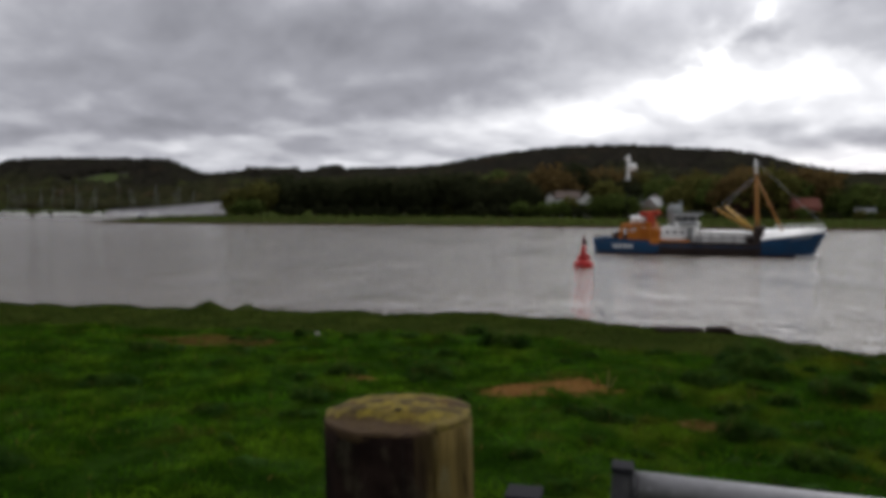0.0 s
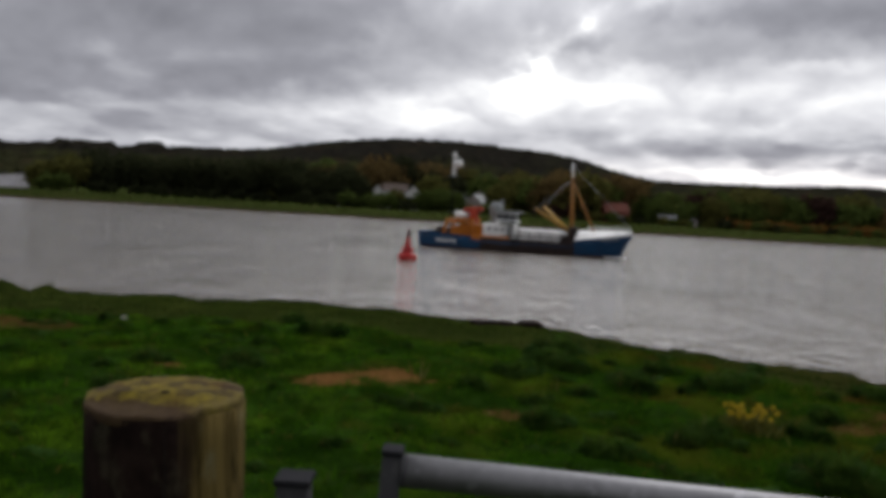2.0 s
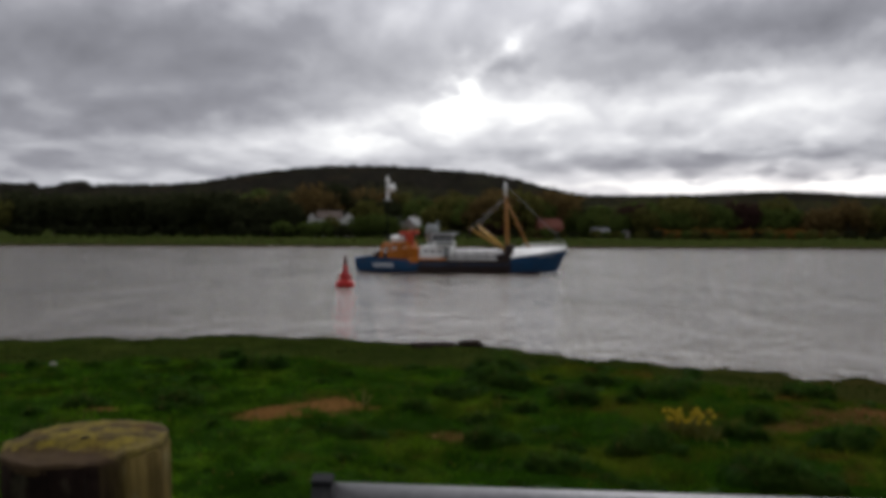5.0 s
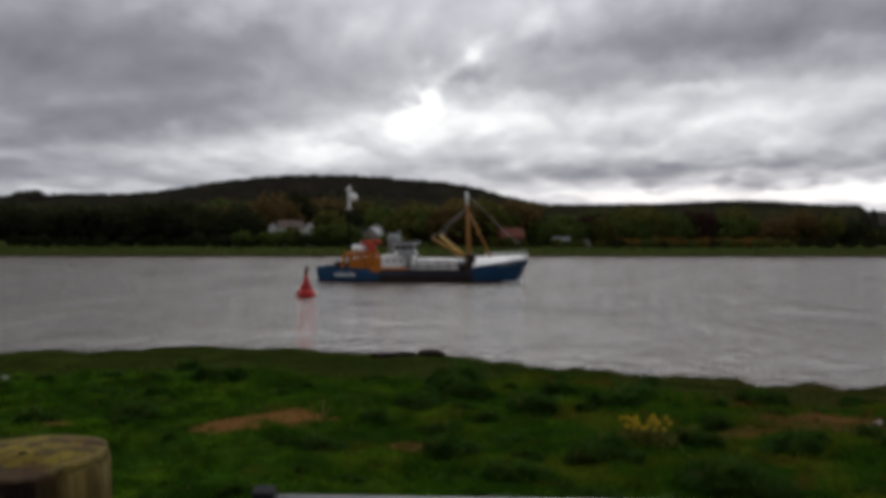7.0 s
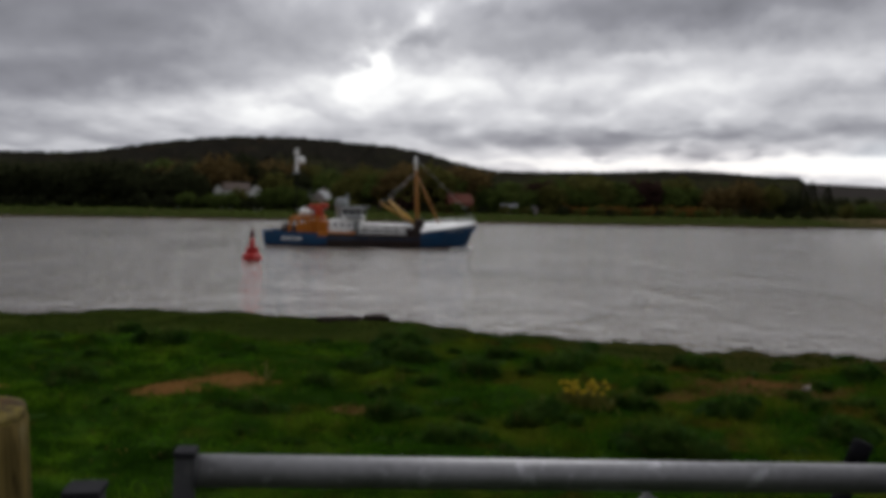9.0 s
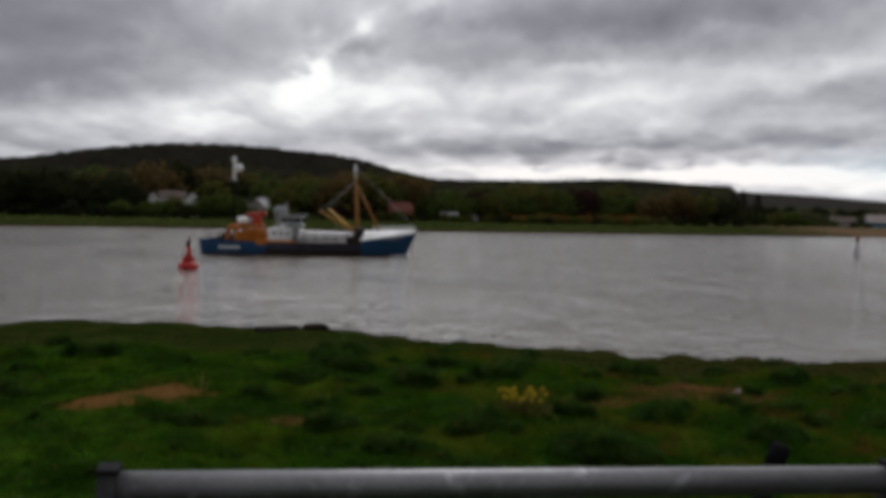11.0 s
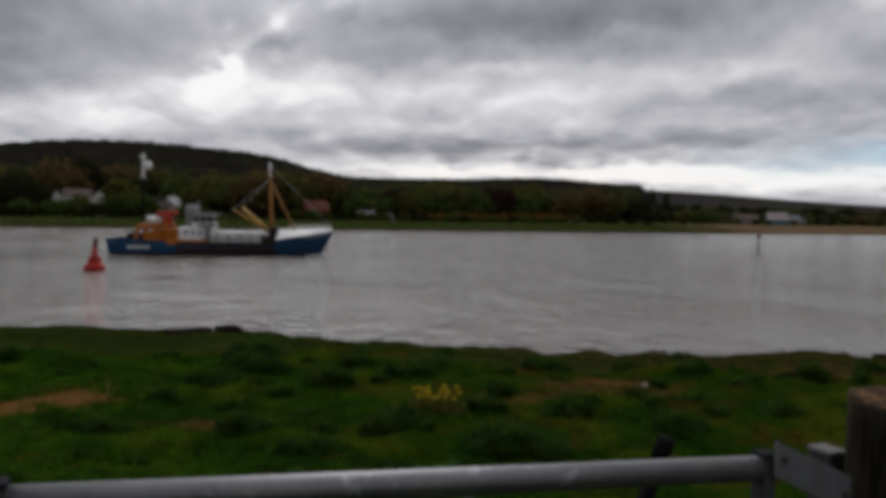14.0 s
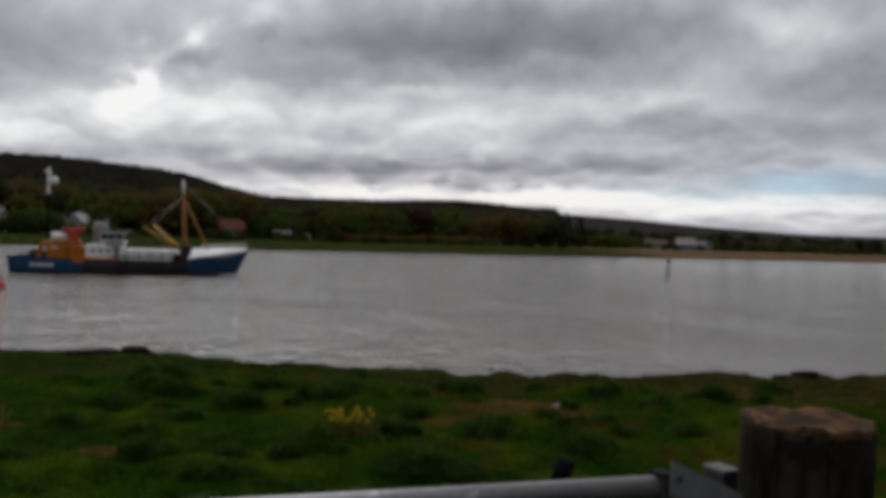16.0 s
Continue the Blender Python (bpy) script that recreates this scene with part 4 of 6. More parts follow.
# ---------------------------------------------------------------- gate and posts
def post(name, x, y, r, top, side_mat, top_mat, label, seed, tilt, cracks, rough=0.004, chip=0.0):
    base = field(x, y) - 0.25
    h = top - base
    e = thing(name, label, "gate post", pose(x, y, base, 0, tilt, 0))
    bm = lathe(nb(), [(r * 0.93, 0), (r * 0.95, h * 0.4), (r * 0.985, h * 0.8), (r * 0.99, h - 0.05), (r * 0.99, h - 0.014), (r * 0.95, h - 0.010)], 40, (0, 0, 0), 0.012, seed)
    for v in bm.verts:
        if v.co.z > 0.1:
            v.co.x += 0.004 * noise.noise((v.co.x * 20, v.co.y * 20, v.co.z * 2))
    part("shaft", bm, side_mat, e, "", True)
    # sawn, rounded top with worn rim
    bm = lathe(nb(), [(r * 0.965, h - 0.03), (r * 0.985, h - 0.010), (r * 0.983, h - 0.004), (r * 0.968, h - 0.0005), (r * 0.92, h), (r * 0.80, h + 0.001), (r * 0.7, h + 0.003), (r * 0.6, h + 0.005), (r * 0.5, h + 0.006), (r * 0.4, h + 0.007), (r * 0.3, h + 0.008), (r * 0.12, h + 0.009)], 48, (0, 0, 0), 0.014, seed + 1)
    for v in bm.verts:
        if v.co.z > h - 0.02:
            v.co.z += rough * noise.noise((v.co.x * 18, v.co.y * 18, seed)) + 0.5 * rough * noise.noise((v.co.x * 45, v.co.y * 45, seed))
            v.co.z -= chip * sstep(0.050, 0.062, v.co.dot(Vector(CHIP_DIR)) + 0.025 * noise.noise((v.co.x * 26, v.co.y * 26, 3)))
    part("post_top", bm, top_mat, e, "", True)
    for a, z0, z1, w in cracks:
        bm = nb()
        d = Vector((math.cos(a), math.sin(a), 0))
        s = Vector((-math.sin(a), math.cos(a), 0))
        n = 9
        lv = []
        for i in range(n):
            f = i / (n - 1)
            z = h - z0 - (z1 - z0) * f
            ww = w * (0.25 + math.sin(math.pi * f) ** 0.6) * 0.5
            c = d * (r * 1.006) + s * 0.006 * math.sin(f * 7 + a * 9)
            lv.append([bm.verts.new(c + s * ww + Vector((0, 0, z))), bm.verts.new(c + d * 0.003 + Vector((0, 0, z))), bm.verts.new(c - s * ww + Vector((0, 0, z)))])
        for p, q in zip(lv, lv[1:]):
            bm.faces.new((p[0], p[1], q[1], q[0]))
            bm.faces.new((p[1], p[2], q[2], q[1]))
        part("crack", bm, M_CRACK, e)
    return e, h


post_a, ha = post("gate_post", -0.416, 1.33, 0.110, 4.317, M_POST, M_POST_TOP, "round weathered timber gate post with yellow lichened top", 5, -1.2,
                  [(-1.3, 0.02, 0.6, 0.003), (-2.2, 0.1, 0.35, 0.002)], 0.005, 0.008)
bm = lathe(nb(), [(0.0065, -0.004), (0.006, 0.002), (0.003, 0.003)], 12)
k_ob = part("knot", bm, M_CRACK, post_a, "small black knot hole")
k_ob.matrix_basis = pose(0.010, -0.035, ha + 0.0075)
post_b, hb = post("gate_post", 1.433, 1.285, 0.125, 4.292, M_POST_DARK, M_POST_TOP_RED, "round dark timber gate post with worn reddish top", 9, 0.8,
                  [(-1.2, 0.06, 0.5, 0.006), (-1.9, 0.07, 0.5, 0.003), (-2.5, 0.05, 0.6, 0.003)], 0.012)
# split, hollowed lip below the worn top
bm = nb()
upper_e, lower_e = [], []
for i in range(15):
    a0 = -2.75 + i * 0.125
    d = Vector((math.cos(a0), math.sin(a0), 0)) * 0.1262
    drop = 0.062 + 0.014 * math.sin(i * 2.1) + 0.01 * math.sin(i * 4.7) if 0 < i < 14 else 0.032
    upper_e.append(bm.verts.new(d + Vector((0, 0, hb - 0.024))))
    lower_e.append(bm.verts.new(d + Vector((0, 0, hb - drop))))
for i in range(14):
    bm.faces.new((upper_e[i], upper_e[i + 1], lower_e[i + 1], lower_e[i]))
part("split_face", bm, M_CRACK, post_b, "black split face below the top")


def capped_box_post(x, y, top, w, d, label, cap_mat, tilt=0.0):
    base = field(x, y) - 0.2
    e = thing("steel_box_post", label, "post", pose(x, y, base, 0, tilt, 0), "steel box posts beside the gate")
    h = top - base
    part("shaft", box(nb(), (0, 0, h / 2 - 0.004), (w, d, h - 0.008), None, 0.005), M_ZINC_DARK, e)
    part("cap", box(nb(), (0, 0, h - 0.004), (w + 0.006, d + 0.006, 0.010), None, 0.003), cap_mat, e, "flat dark welded steel cap")


capped_box_post(-0.266, 1.335, 4.208, 0.045, 0.05, "dull galvanised steel box post beside the timber post", M_CAP)
capped_box_post(1.397, 1.452, 4.156, 0.044, 0.060, "dull galvanised steel box post beside the dark timber post", M_CAP_PALE)

# the gate: end stiles, round rails, flat strap, in its own slightly sagging frame
GZL, GZR = 4.231, 4.1745          # height of the top rail's axis at both ends
GXL, GXR, GY = -0.130, 1.128, 1.32
gate = thing("steel_gate", "galvanised tubular steel field gate with box-section stiles", "gate", pose(GXL, GY, GZL, 0, math.degrees(math.atan2(GZL - GZR, GXR - GXL)), 0))
GL = math.hypot(GXR - GXL, GZR - GZL)
for nm, gx0 in (("hinge_stile", 0.0), ("latch_stile", GL)):
    part(nm, box(nb(), (gx0, 0, -0.50), (0.027, 0.034, 1.044), None, 0.003), M_ZINC_DARK, gate)
    part("stile_cap", box(nb(), (gx0, 0, 0.0265), (0.030, 0.040, 0.009), None, 0.003), M_CAP, gate, "flat steel stile cap")
for i, dz in enumerate((0, -0.26, -0.46, -0.64, -0.80, -0.96)):
    part("rail", tube(nb(), (0.014, 0, dz), (GL - 0.014, 0, dz), 0.0228 if i == 0 else 0.016, None, 24), M_ZINC, gate, "", True)
    for gx0 in (0.017, GL - 0.017):
        part("weld_collar", tube(nb(), (gx0 - 0.003, 0, dz), (gx0 + 0.003, 0, dz), (0.0235 if i == 0 else 0.018), None, 20), M_ZINC_DARK, gate)
part("brace", tube(nb(), (0.03, 0.004, -0.94), (GL * 0.55, 0.004, -0.03), 0.012, None, 12), M_ZINC, gate)
# rough runs of zinc on the top rail
rnd = random.Random(8)
for _ in range(9):
    gxx, a = rnd.uniform(0.1, GL - 0.1), rnd.uniform(-2.4, -0.8)
    bm = ball(nb(), (gxx, 0.0213 * math.cos(a), -0.0213 * math.sin(a) * -1), (0.003, 0.0022, 0.0035), 8)
    part("zinc_drip", bm, M_ZINC, gate)

# latch plate set between gate and box post
bm = nb()
outline = [(0.0, 0.0), (0.1695, -0.0785), (0.1695, -0.148), (0.0, -0.066)]
front = [bm.verts.new((a, -0.005, b)) for a, b in outline]
back = [bm.verts.new((a, 0.005, b)) for a, b in outline]
bm.faces.new(front)
bm.faces.new(list(reversed(back)))
for i in range(4):
    bm.faces.new((back[i], back[(i + 1) % 4], front[(i + 1) % 4], front[i]))
bmesh.ops.recalc_face_normals(bm, faces=bm.faces)
bmesh.ops.bevel(bm, geom=bm.edges[:], offset=0.0012, segments=2, affect="EDGES")
plate = thing("latch_plate", "flat galvanised steel latch plate between gate and post", "latch plate", pose(1.1275, 1.29, 4.2328))
part("plate", bm, M_PLATE, plate)
for bx0, bz0 in ((0.014, -0.034), (0.155, -0.112)):
    part("bolt", tube(nb(), (bx0, -0.010, bz0), (bx0, 0.007, bz0), 0.007, None, 6), M_ZINC_DARK, plate)

# black slanting stay behind the gate and a short black peg
stay = thing("black_stay", "black slanting metal stay bar behind the gate", "stay bar", pose(1.012, 1.46, 4.197))
part("bar", tube(nb(), (0, 0, 0), (-0.40, 0.22, -1.45), 0.016, 0.016, 14), M_BLACK_METAL, stay, "", True)
part("end_cap", tube(nb(), (0.001, -0.0006, 0.004), (-0.012, 0.006, -0.04), 0.018, None, 14), M_BLACK_METAL, stay, "", True)
peg = thing("black_peg", "short black post with a dull capped top", "post", pose(-0.058, 1.40, field(-0.058, 1.4) - 0.1))
ph = 4.130 - (field(-0.058, 1.4) - 0.1)
part("shaft", tube(nb(), (0, 0, 0), (0, 0, ph), 0.0145, None, 14), M_BLACK_METAL, peg, "", True)
part("cap", lathe(nb(), [(0.0145, ph), (0.012, ph + 0.004), (0.004, ph + 0.006)], 14), M_BLACK_PAD, peg, "dull worn cap")

# ---------------------------------------------------------------- river
wx = spread(-3500, 3500, -60, 60, 20, 8)
wy = np.concatenate([[8.0], np.arange(20, 240, 20), [260, 320, 450, 700, 1200, 2500]])
water = tagged(sheet("water", wx, wy, lambda x, y: 0.0, M_WATER), "grey-brown tidal river with small ripples", "water", kind="structure")


# ---------------------------------------------------------------- far land
def ridge(x):
    """Height of the skyline hills, without their trees, where they stand 900 m off."""
    r = (54 * sstep(-870, -740, x) - 1.5 * sstep(-660, -540, x)) * (1 - 0.37 * sstep(-545, -478, x)) * (1 - sstep(560, 1000, x) * 0.38)
    r += 27 * math.exp(-(abs((x + 30) / 165) ** 2.6)) * (1 - 0.55 * sstep(120, 200, x)) + 4 * bell(x, 110, 45)
    r += 2.5 * bell(x, -445, 45)
    r += 5 * bell(x, 430, 110) + 5 * bell(x, -300, 90)
    return r + 1.6 * noise.noise((x * 0.011, 2.0, 0))


def far_land(x, y):
    shore = 214.5 + 0.9 * noise.noise((x * 0.05, 0, 0)) + 0.5 * noise.noise((x * 0.2, 4, 0))
    z = -1.2 + 1.5 * sstep(shore - 1.5, shore + 1.0, y) + 2.0 * sstep(shore, 246, y) + 0.25 * noise.noise((x * 0.08, y * 0.08, 3)) * sstep(216, 225, y)
    # the spit ends in a point, with open moorings behind it
    root = -172 + 0.35 * (max(y, 215) - 222)
    tip = sstep(root, root + 24, x)
    inlet = 1 - (1 - tip) * (1 - sstep(455, 475, y))
    z = -1.4 + (z + 1.4) * inlet
    u = x * 900 / max(y, 300)
    on = 300 + 170 * (1 - sstep(-0.60, -0.48, x / y))
    z += ridge(u) * sstep(on, 900, y) * (1 - 0.5 * sstep(1050, 1900, y))
    return z


fx = np.concatenate([np.linspace(-2200, -1000, 8)[:-1], np.linspace(-1000, -420, 60)[:-1], np.linspace(-420, 420, 169), np.linspace(420, 2400, 22)[1:]])
fy = np.concatenate([np.arange(210, 222, 0.75), np.arange(222, 262, 3), np.arange(264, 470, 12), np.arange(480, 1150, 30), np.arange(1200, 2300, 150)])
far_bank = tagged(sheet("far_bank", fx, fy, far_land, M_FAR), "grassy far river bank rising to wooded hills", "land", kind="structure")


def far_fringe():
    """Rough grass along the far waterline and meadow."""
    rnd = random.Random(21)
    pts = []
    while len(pts) < 15000:
        x, y = rnd.uniform(-165, 175), 215.2 + 28 * rnd.random() ** 1.3
        z = far_land(x, y)
        if z > 0.25:
            pts.append((x, y, z, rnd.uniform(0.5, 1.2)))
    return blades("shore_grass", pts, M_SHORE_GRASS, (0.25, 0.6), (0.12, 0.3), 0.5, 22)


tagged(far_fringe(), "rough green grass on the far river bank", "grass", kind="stuff")


def reed_beach():
    rnd = random.Random(23)
    pts = []
    while len(pts) < 5000:
        x, y = rnd.uniform(172, 420), 216 + 34 * rnd.random()
        pts.append((x, y, far_land(x, y), rnd.uniform(0.4, 1.0)))
    return blades("dry_reeds", pts, M_REED, (0.2, 0.5), (0.1, 0.25), 0.5, 24)


tagged(reed_beach(), "pale tan reeds on the far shore", "reeds", kind="stuff")


# ---------------------------------------------------------------- trees
def clumps(bm_verts, faces, centre, size, n, leaf, rnd, hollow=0.55):
    """Scatter small bent leaf clusters through an uneven crown."""
    k = 0
    while k < n:
        d = Vector((rnd.gauss(0, 1), rnd.gauss(0, 1), rnd.gauss(0, 1)))
        if d.length < 1e-3:
            continue
        d.normalize()
        f = hollow + (1 - hollow) * rnd.random() ** 0.6
        f *= 1 + 0.30 * noise.noise(d * 2.1 + centre * 0.7)
        p = centre + Vector((d.x * size[0], d.y * size[1], d.z * size[2])) * f
        s = leaf * rnd.uniform(0.6, 1.4)
        a = (Vector((rnd.gauss(0, 0.45), rnd.gauss(0, 0.45), rnd.gauss(0.35, 0.45))) + d).normalized()
        b = a.orthogonal().normalized()
        b = (Matrix.Rotation(rnd.uniform(0, 6.28), 3, a) @ b)
        c = a.cross(b)
        i = len(bm_verts)
        bm_verts += [p - b * s - c * s * 0.5, p + b * s * 0.2 - c * s, p + b * s + a * s * 0.4, p + c * s * 0.9 + a * s * 0.2, p - b * s * 0.7 + c * s * 0.4 - a * s * 0.3]
        faces.append((i, i + 1, i + 2, i + 3, i + 4))
        k += 1


def tree(name, h, spreadw, crown_base, mat, seed, label, group, lobes=9, n=1100, leaf=0.46):
    rnd = random.Random(seed)
    e = thing(name, label, "tree" if "shrub" not in name else "shrub", pose(0, -800, -50), group)
    bm = nb()
    top = h * 0.72
    r = h * 0.022
    pts = [Vector((0, 0, -0.4))]
    for i in range(1, 6):
        pts.append(Vector((rnd.gauss(0, 0.02) * h, rnd.gauss(0, 0.02) * h, top * i / 5)))
    for i in range(5):
        tube(bm, pts[i], pts[i + 1], r * (1.15 - 0.19 * i), r * (0.96 - 0.19 * i), 8)
    part("trunk", bm, M_BARK, e, "", True)
    verts, faces = [], []
    per = n // lobes
    ch = h - crown_base
    for j in range(lobes):
        a = 6.283 * j / lobes + rnd.uniform(-0.4, 0.4)
        q = rnd.uniform(0.25, 0.62) * spreadw if j else 0.0
        zc = crown_base + ch * (rnd.uniform(0.28, 0.62) if j else 0.64)
        c = Vector((q * math.cos(a), q * math.sin(a), zc))
        s = (spreadw * rnd.uniform(0.42, 0.6), spreadw * rnd.uniform(0.42, 0.6), ch * rnd.uniform(0.26, 0.38))
        if j == 0:
            s = (spreadw * 0.55, spreadw * 0.55, ch * 0.36)
        clumps(verts, faces, c, s, per, leaf, rnd)
        bl = nb()
        st = pts[min(4, 1 + int(3 * rnd.random()))]
        mid = (st + c) / 2 + Vector((0, 0, -0.04 * h))
        tube(bl, st, mid, r * 0.5, r * 0.34, 6)
        tube(bl, mid, c, r * 0.34, r * 0.12, 6)
        part("limb", bl, M_BARK, e, "", True)
    raw("crown", verts, faces, mat, e)
    return e


def fir(name, h, w, mat, seed, label, group):
    rnd = random.Random(seed)
    e = thing(name, label, "tree", pose(0, -800, -50), group)
    part("trunk", tube(nb(), (0, 0, -0.4), (0, 0, h * 0.96), h * 0.022, 0.03, 8), M_BARK, e, "", True)
    verts, faces = [], []
    for i in range(640):
        f = rnd.random() ** 0.75
        z = h * (0.08 + 0.92 * (1 - f))
        a = rnd.uniform(0, 6.283)
        q = w * f ** 0.8 * (0.55 + 0.45 * rnd.random()) * (1 + 0.18 * math.sin(3 * a + z))
        p = Vector((q * math.cos(a), q * math.sin(a), z))
        s = 0.45 * rnd.uniform(0.6, 1.3)
        o = Vector((math.cos(a), math.sin(a), -0.35)) * s
        t = Vector((-math.sin(a), math.cos(a), rnd.uniform(-0.3, 0.3))) * s * 0.6
        k = len(verts)
        verts += [p - o, p + t, p + o, p - t + Vector((0, 0, 0.15))]
        faces.append((k, k + 1, k + 2, k + 3))
    raw("crown", verts, faces, mat, e)
    return e


T_DARK = [tree("broadleaf_tree", h, w, b, M_LEAF_DARK, s, "dense dark green tree on the far bank", "trees on the far bank") for h, w, b, s in ((12.5, 6.2, 1.0, 1), (11, 5.6, 0.8, 2), (13.0, 5.4, 1.2, 3))]
T_GREEN = [tree("broadleaf_tree", h, w, b, M_LEAF_GREEN, s, "leafy mid-green tree on the far bank", "trees on the far bank") for h, w, b, s in ((10, 5.9, 0.8, 4), (8.5, 5.0, 0.6, 5))]
T_OLIVE = [tree("broadleaf_tree", h, w, b, M_LEAF_OLIVE, s, "yellow-green spring-leaved tree on the far bank", "trees on the far bank") for h, w, b, s in ((11, 5.8, 0.9, 6), (9, 5.2, 0.7, 7))]
T_BRONZE = [tree("broadleaf_tree", h, w, b, M_LEAF_BRONZE, s, "broad bronze-brown tree on the far bank", "trees on the far bank", 10, 1100) for h, w, b, s in ((12, 7.8, 0.8, 8), (11, 7.0, 0.8, 9))]
T_PLUM = [tree("broadleaf_tree", 11, 4.2, 1.2, M_LEAF_PLUM, 10, "dark reddish-brown tree on the far bank", "trees on the far bank")]
T_FIR = [fir("fir_tree", 14.5, 3.2, M_LEAF_DARK, 11, "tall dark conifer on the far bank", "trees on the far bank")]
S_GREEN = [tree("shrub", 3.6, 2.6, 0.1, M_LEAF_GREEN, 12, "rounded green shrub on the far bank", "shrubs on the far bank", 6, 300, 0.32),
           tree("shrub", 3.0, 2.4, 0.1, M_LEAF_DARK, 13, "dark green shrub on the far bank", "shrubs on the far bank", 6, 300, 0.32)]
S_OLIVE = [tree("shrub", 3.2, 2.6, 0.1, M_LEAF_OLIVE, 14, "olive green shrub on the far bank", "shrubs on the far bank", 6, 300, 0.32)]
S_GORSE = [tree("shrub", 2.4, 2.8, 0.05, M_LEAF_GORSE, 15, "orange-flowering gorse shrub on the far bank", "shrubs on the far bank", 6, 340, 0.26)]
MASTERS = T_DARK + T_GREEN + T_OLIVE + T_BRONZE + T_PLUM + T_FIR + S_GREEN + S_OLIVE + S_GORSE

plant_rnd = random.Random(77)


def plant(kinds, x, y, s=1.0, sq=1.0):
    ob = kinds[plant_rnd.randrange(len(kinds))]
    m = Matrix.Translation((x, y, far_land(x, y) - 0.1)) @ Matrix.Rotation(plant_rnd.uniform(0, 6.28), 4, "Z")
    c = copy_thing(ob, m)
    c.scale = (s * sq, s * sq, s)
    return c


def belt(kinds, x0, x1, y0, y1, step, s0, s1):
    x = x0
    while x < x1:
        plant(kinds, x + plant_rnd.uniform(-0.4, 0.4) * step, plant_rnd.uniform(y0, y1), plant_rnd.uniform(s0, s1))
        x += step


# from the spit eastwards
plant(T_OLIVE, -124, 250, 0.98, 1.1)
plant(T_OLIVE, -117, 252, 1.1)
plant(S_GREEN, -121, 246, 1.6)
plant(S_GREEN, -116, 245, 1.5)
plant(T_GREEN, -128, 262, 0.7)
belt(T_DARK, -116, -31, 256, 260, 5.2, 0.88, 1.05)
belt(T_DARK, -118, -32, 264, 272, 6.0, 0.95, 1.12)
belt(T_DARK + T_OLIVE, -60, 0, 272, 284, 7.0, 0.95, 1.1)
belt(S_GREEN[1:], -112, -30, 250, 253, 4.5, 0.9, 1.5)
belt(S_GREEN, -34, -10, 248, 251, 3.2, 1.1, 1.45)
plant(T_OLIVE, -57, 256, 0.55)
for x, s in ((-11, 0.75), (-6.2, 0.86), (-1.8, 0.72)):
    plant(T_GREEN, x, 251, s, 1.15)
for x in (-1, 3, 8):
    plant(S_GREEN, x, 249, 0.95)
belt(T_DARK + T_OLIVE, -28, 14, 283, 300, 6.0, 0.8, 1.0)
plant(T_OLIVE, 12, 264, 1.1)
plant(T_OLIVE, 17, 266, 1.2)
plant(S_OLIVE, 13, 249, 1.0)
plant(T_BRONZE, 29.7, 257, 1.24, 1.05)
plant(T_BRONZE, 17.9, 285, 1.38)
plant(T_BRONZE, 46.8, 280, 1.32)
plant(T_OLIVE, 43.0, 276, 1.30)
plant(T_OLIVE, -28.2, 300, 1.75)
plant(T_GREEN, 69, 280, 1.25)
plant(T_DARK, 59.7, 285, 1.1)
plant(T_OLIVE, 2.0, 296, 1.7)
plant(T_GREEN, -48, 300, 1.7)
plant(T_OLIVE, -70, 310, 1.6)
plant(T_BRONZE, 36, 300, 1.5)
plant(T_BRONZE, -37, 284, 1.15)
plant(T_OLIVE, -29, 288, 1.2)
plant(T_PLUM, 29, 252, 0.6, 1.5)
plant(T_OLIVE, 41, 268, 1.0)
belt(S_GREEN + S_OLIVE, 36, 86, 249, 253, 4.5, 0.7, 1.1)
belt(T_GREEN + T_OLIVE, 52, 80, 258, 268, 5.0, 0.75, 0.98)
belt(T_GREEN + T_OLIVE, 36, 80, 274, 290, 6.0, 0.8, 1.0)
plant(T_PLUM, 72, 262, 1.0)
plant(T_PLUM, 77, 262, 1.05)
belt(T_GREEN + T_OLIVE + T_PLUM + T_GREEN, 79, 126, 258, 264, 4.6, 1.0, 1.22)
belt(T_GREEN + T_OLIVE + T_GREEN, 76, 128, 268, 278, 6.0, 1.1, 1.3)
belt(S_GORSE, 79, 130, 251, 255, 3.0, 1.1, 1.5)
belt(S_GORSE + S_OLIVE, 88, 128, 248, 251, 3.8, 0.7, 1.1)
belt(S_GREEN + S_OLIVE, 78, 132, 245.5, 248, 4.6, 0.5, 0.9)
plant(T_BRONZE, 131, 257, 0.98)
plant(T_BRONZE, 141, 258, 1.08)
plant(T_OLIVE, 150, 258, 1.05)
belt(S_GREEN[1:], 128, 160, 250, 252, 5.0, 0.7, 1.0)
plant(T_FIR, 160.5, 256, 0.86, 1.45)
plant(T_FIR, 164.5, 257, 0.86, 1.5)
plant(T_FIR, 170.2, 257, 0.80, 1.5)
plant(T_DARK, 157, 258, 0.88)
plant(T_FIR, 154, 262, 0.82, 1.5)
belt(T_OLIVE + T_GREEN, 170, 196, 262, 268, 5.5, 0.5, 0.66)
belt(T_DARK + T_GREEN, 186, 232, 330, 345, 7.0, 0.6, 0.75)
belt(T_DARK + T_GREEN + T_PLUM, 270, 430, 316, 345, 4.0, 0.5, 0.72)
belt(S_GREEN + S_OLIVE, 225, 430, 306, 312, 5.0, 0.7, 1.1)
belt(T_DARK + T_OLIVE, 200, 440, 350, 380, 4.5, 0.5, 0.75)
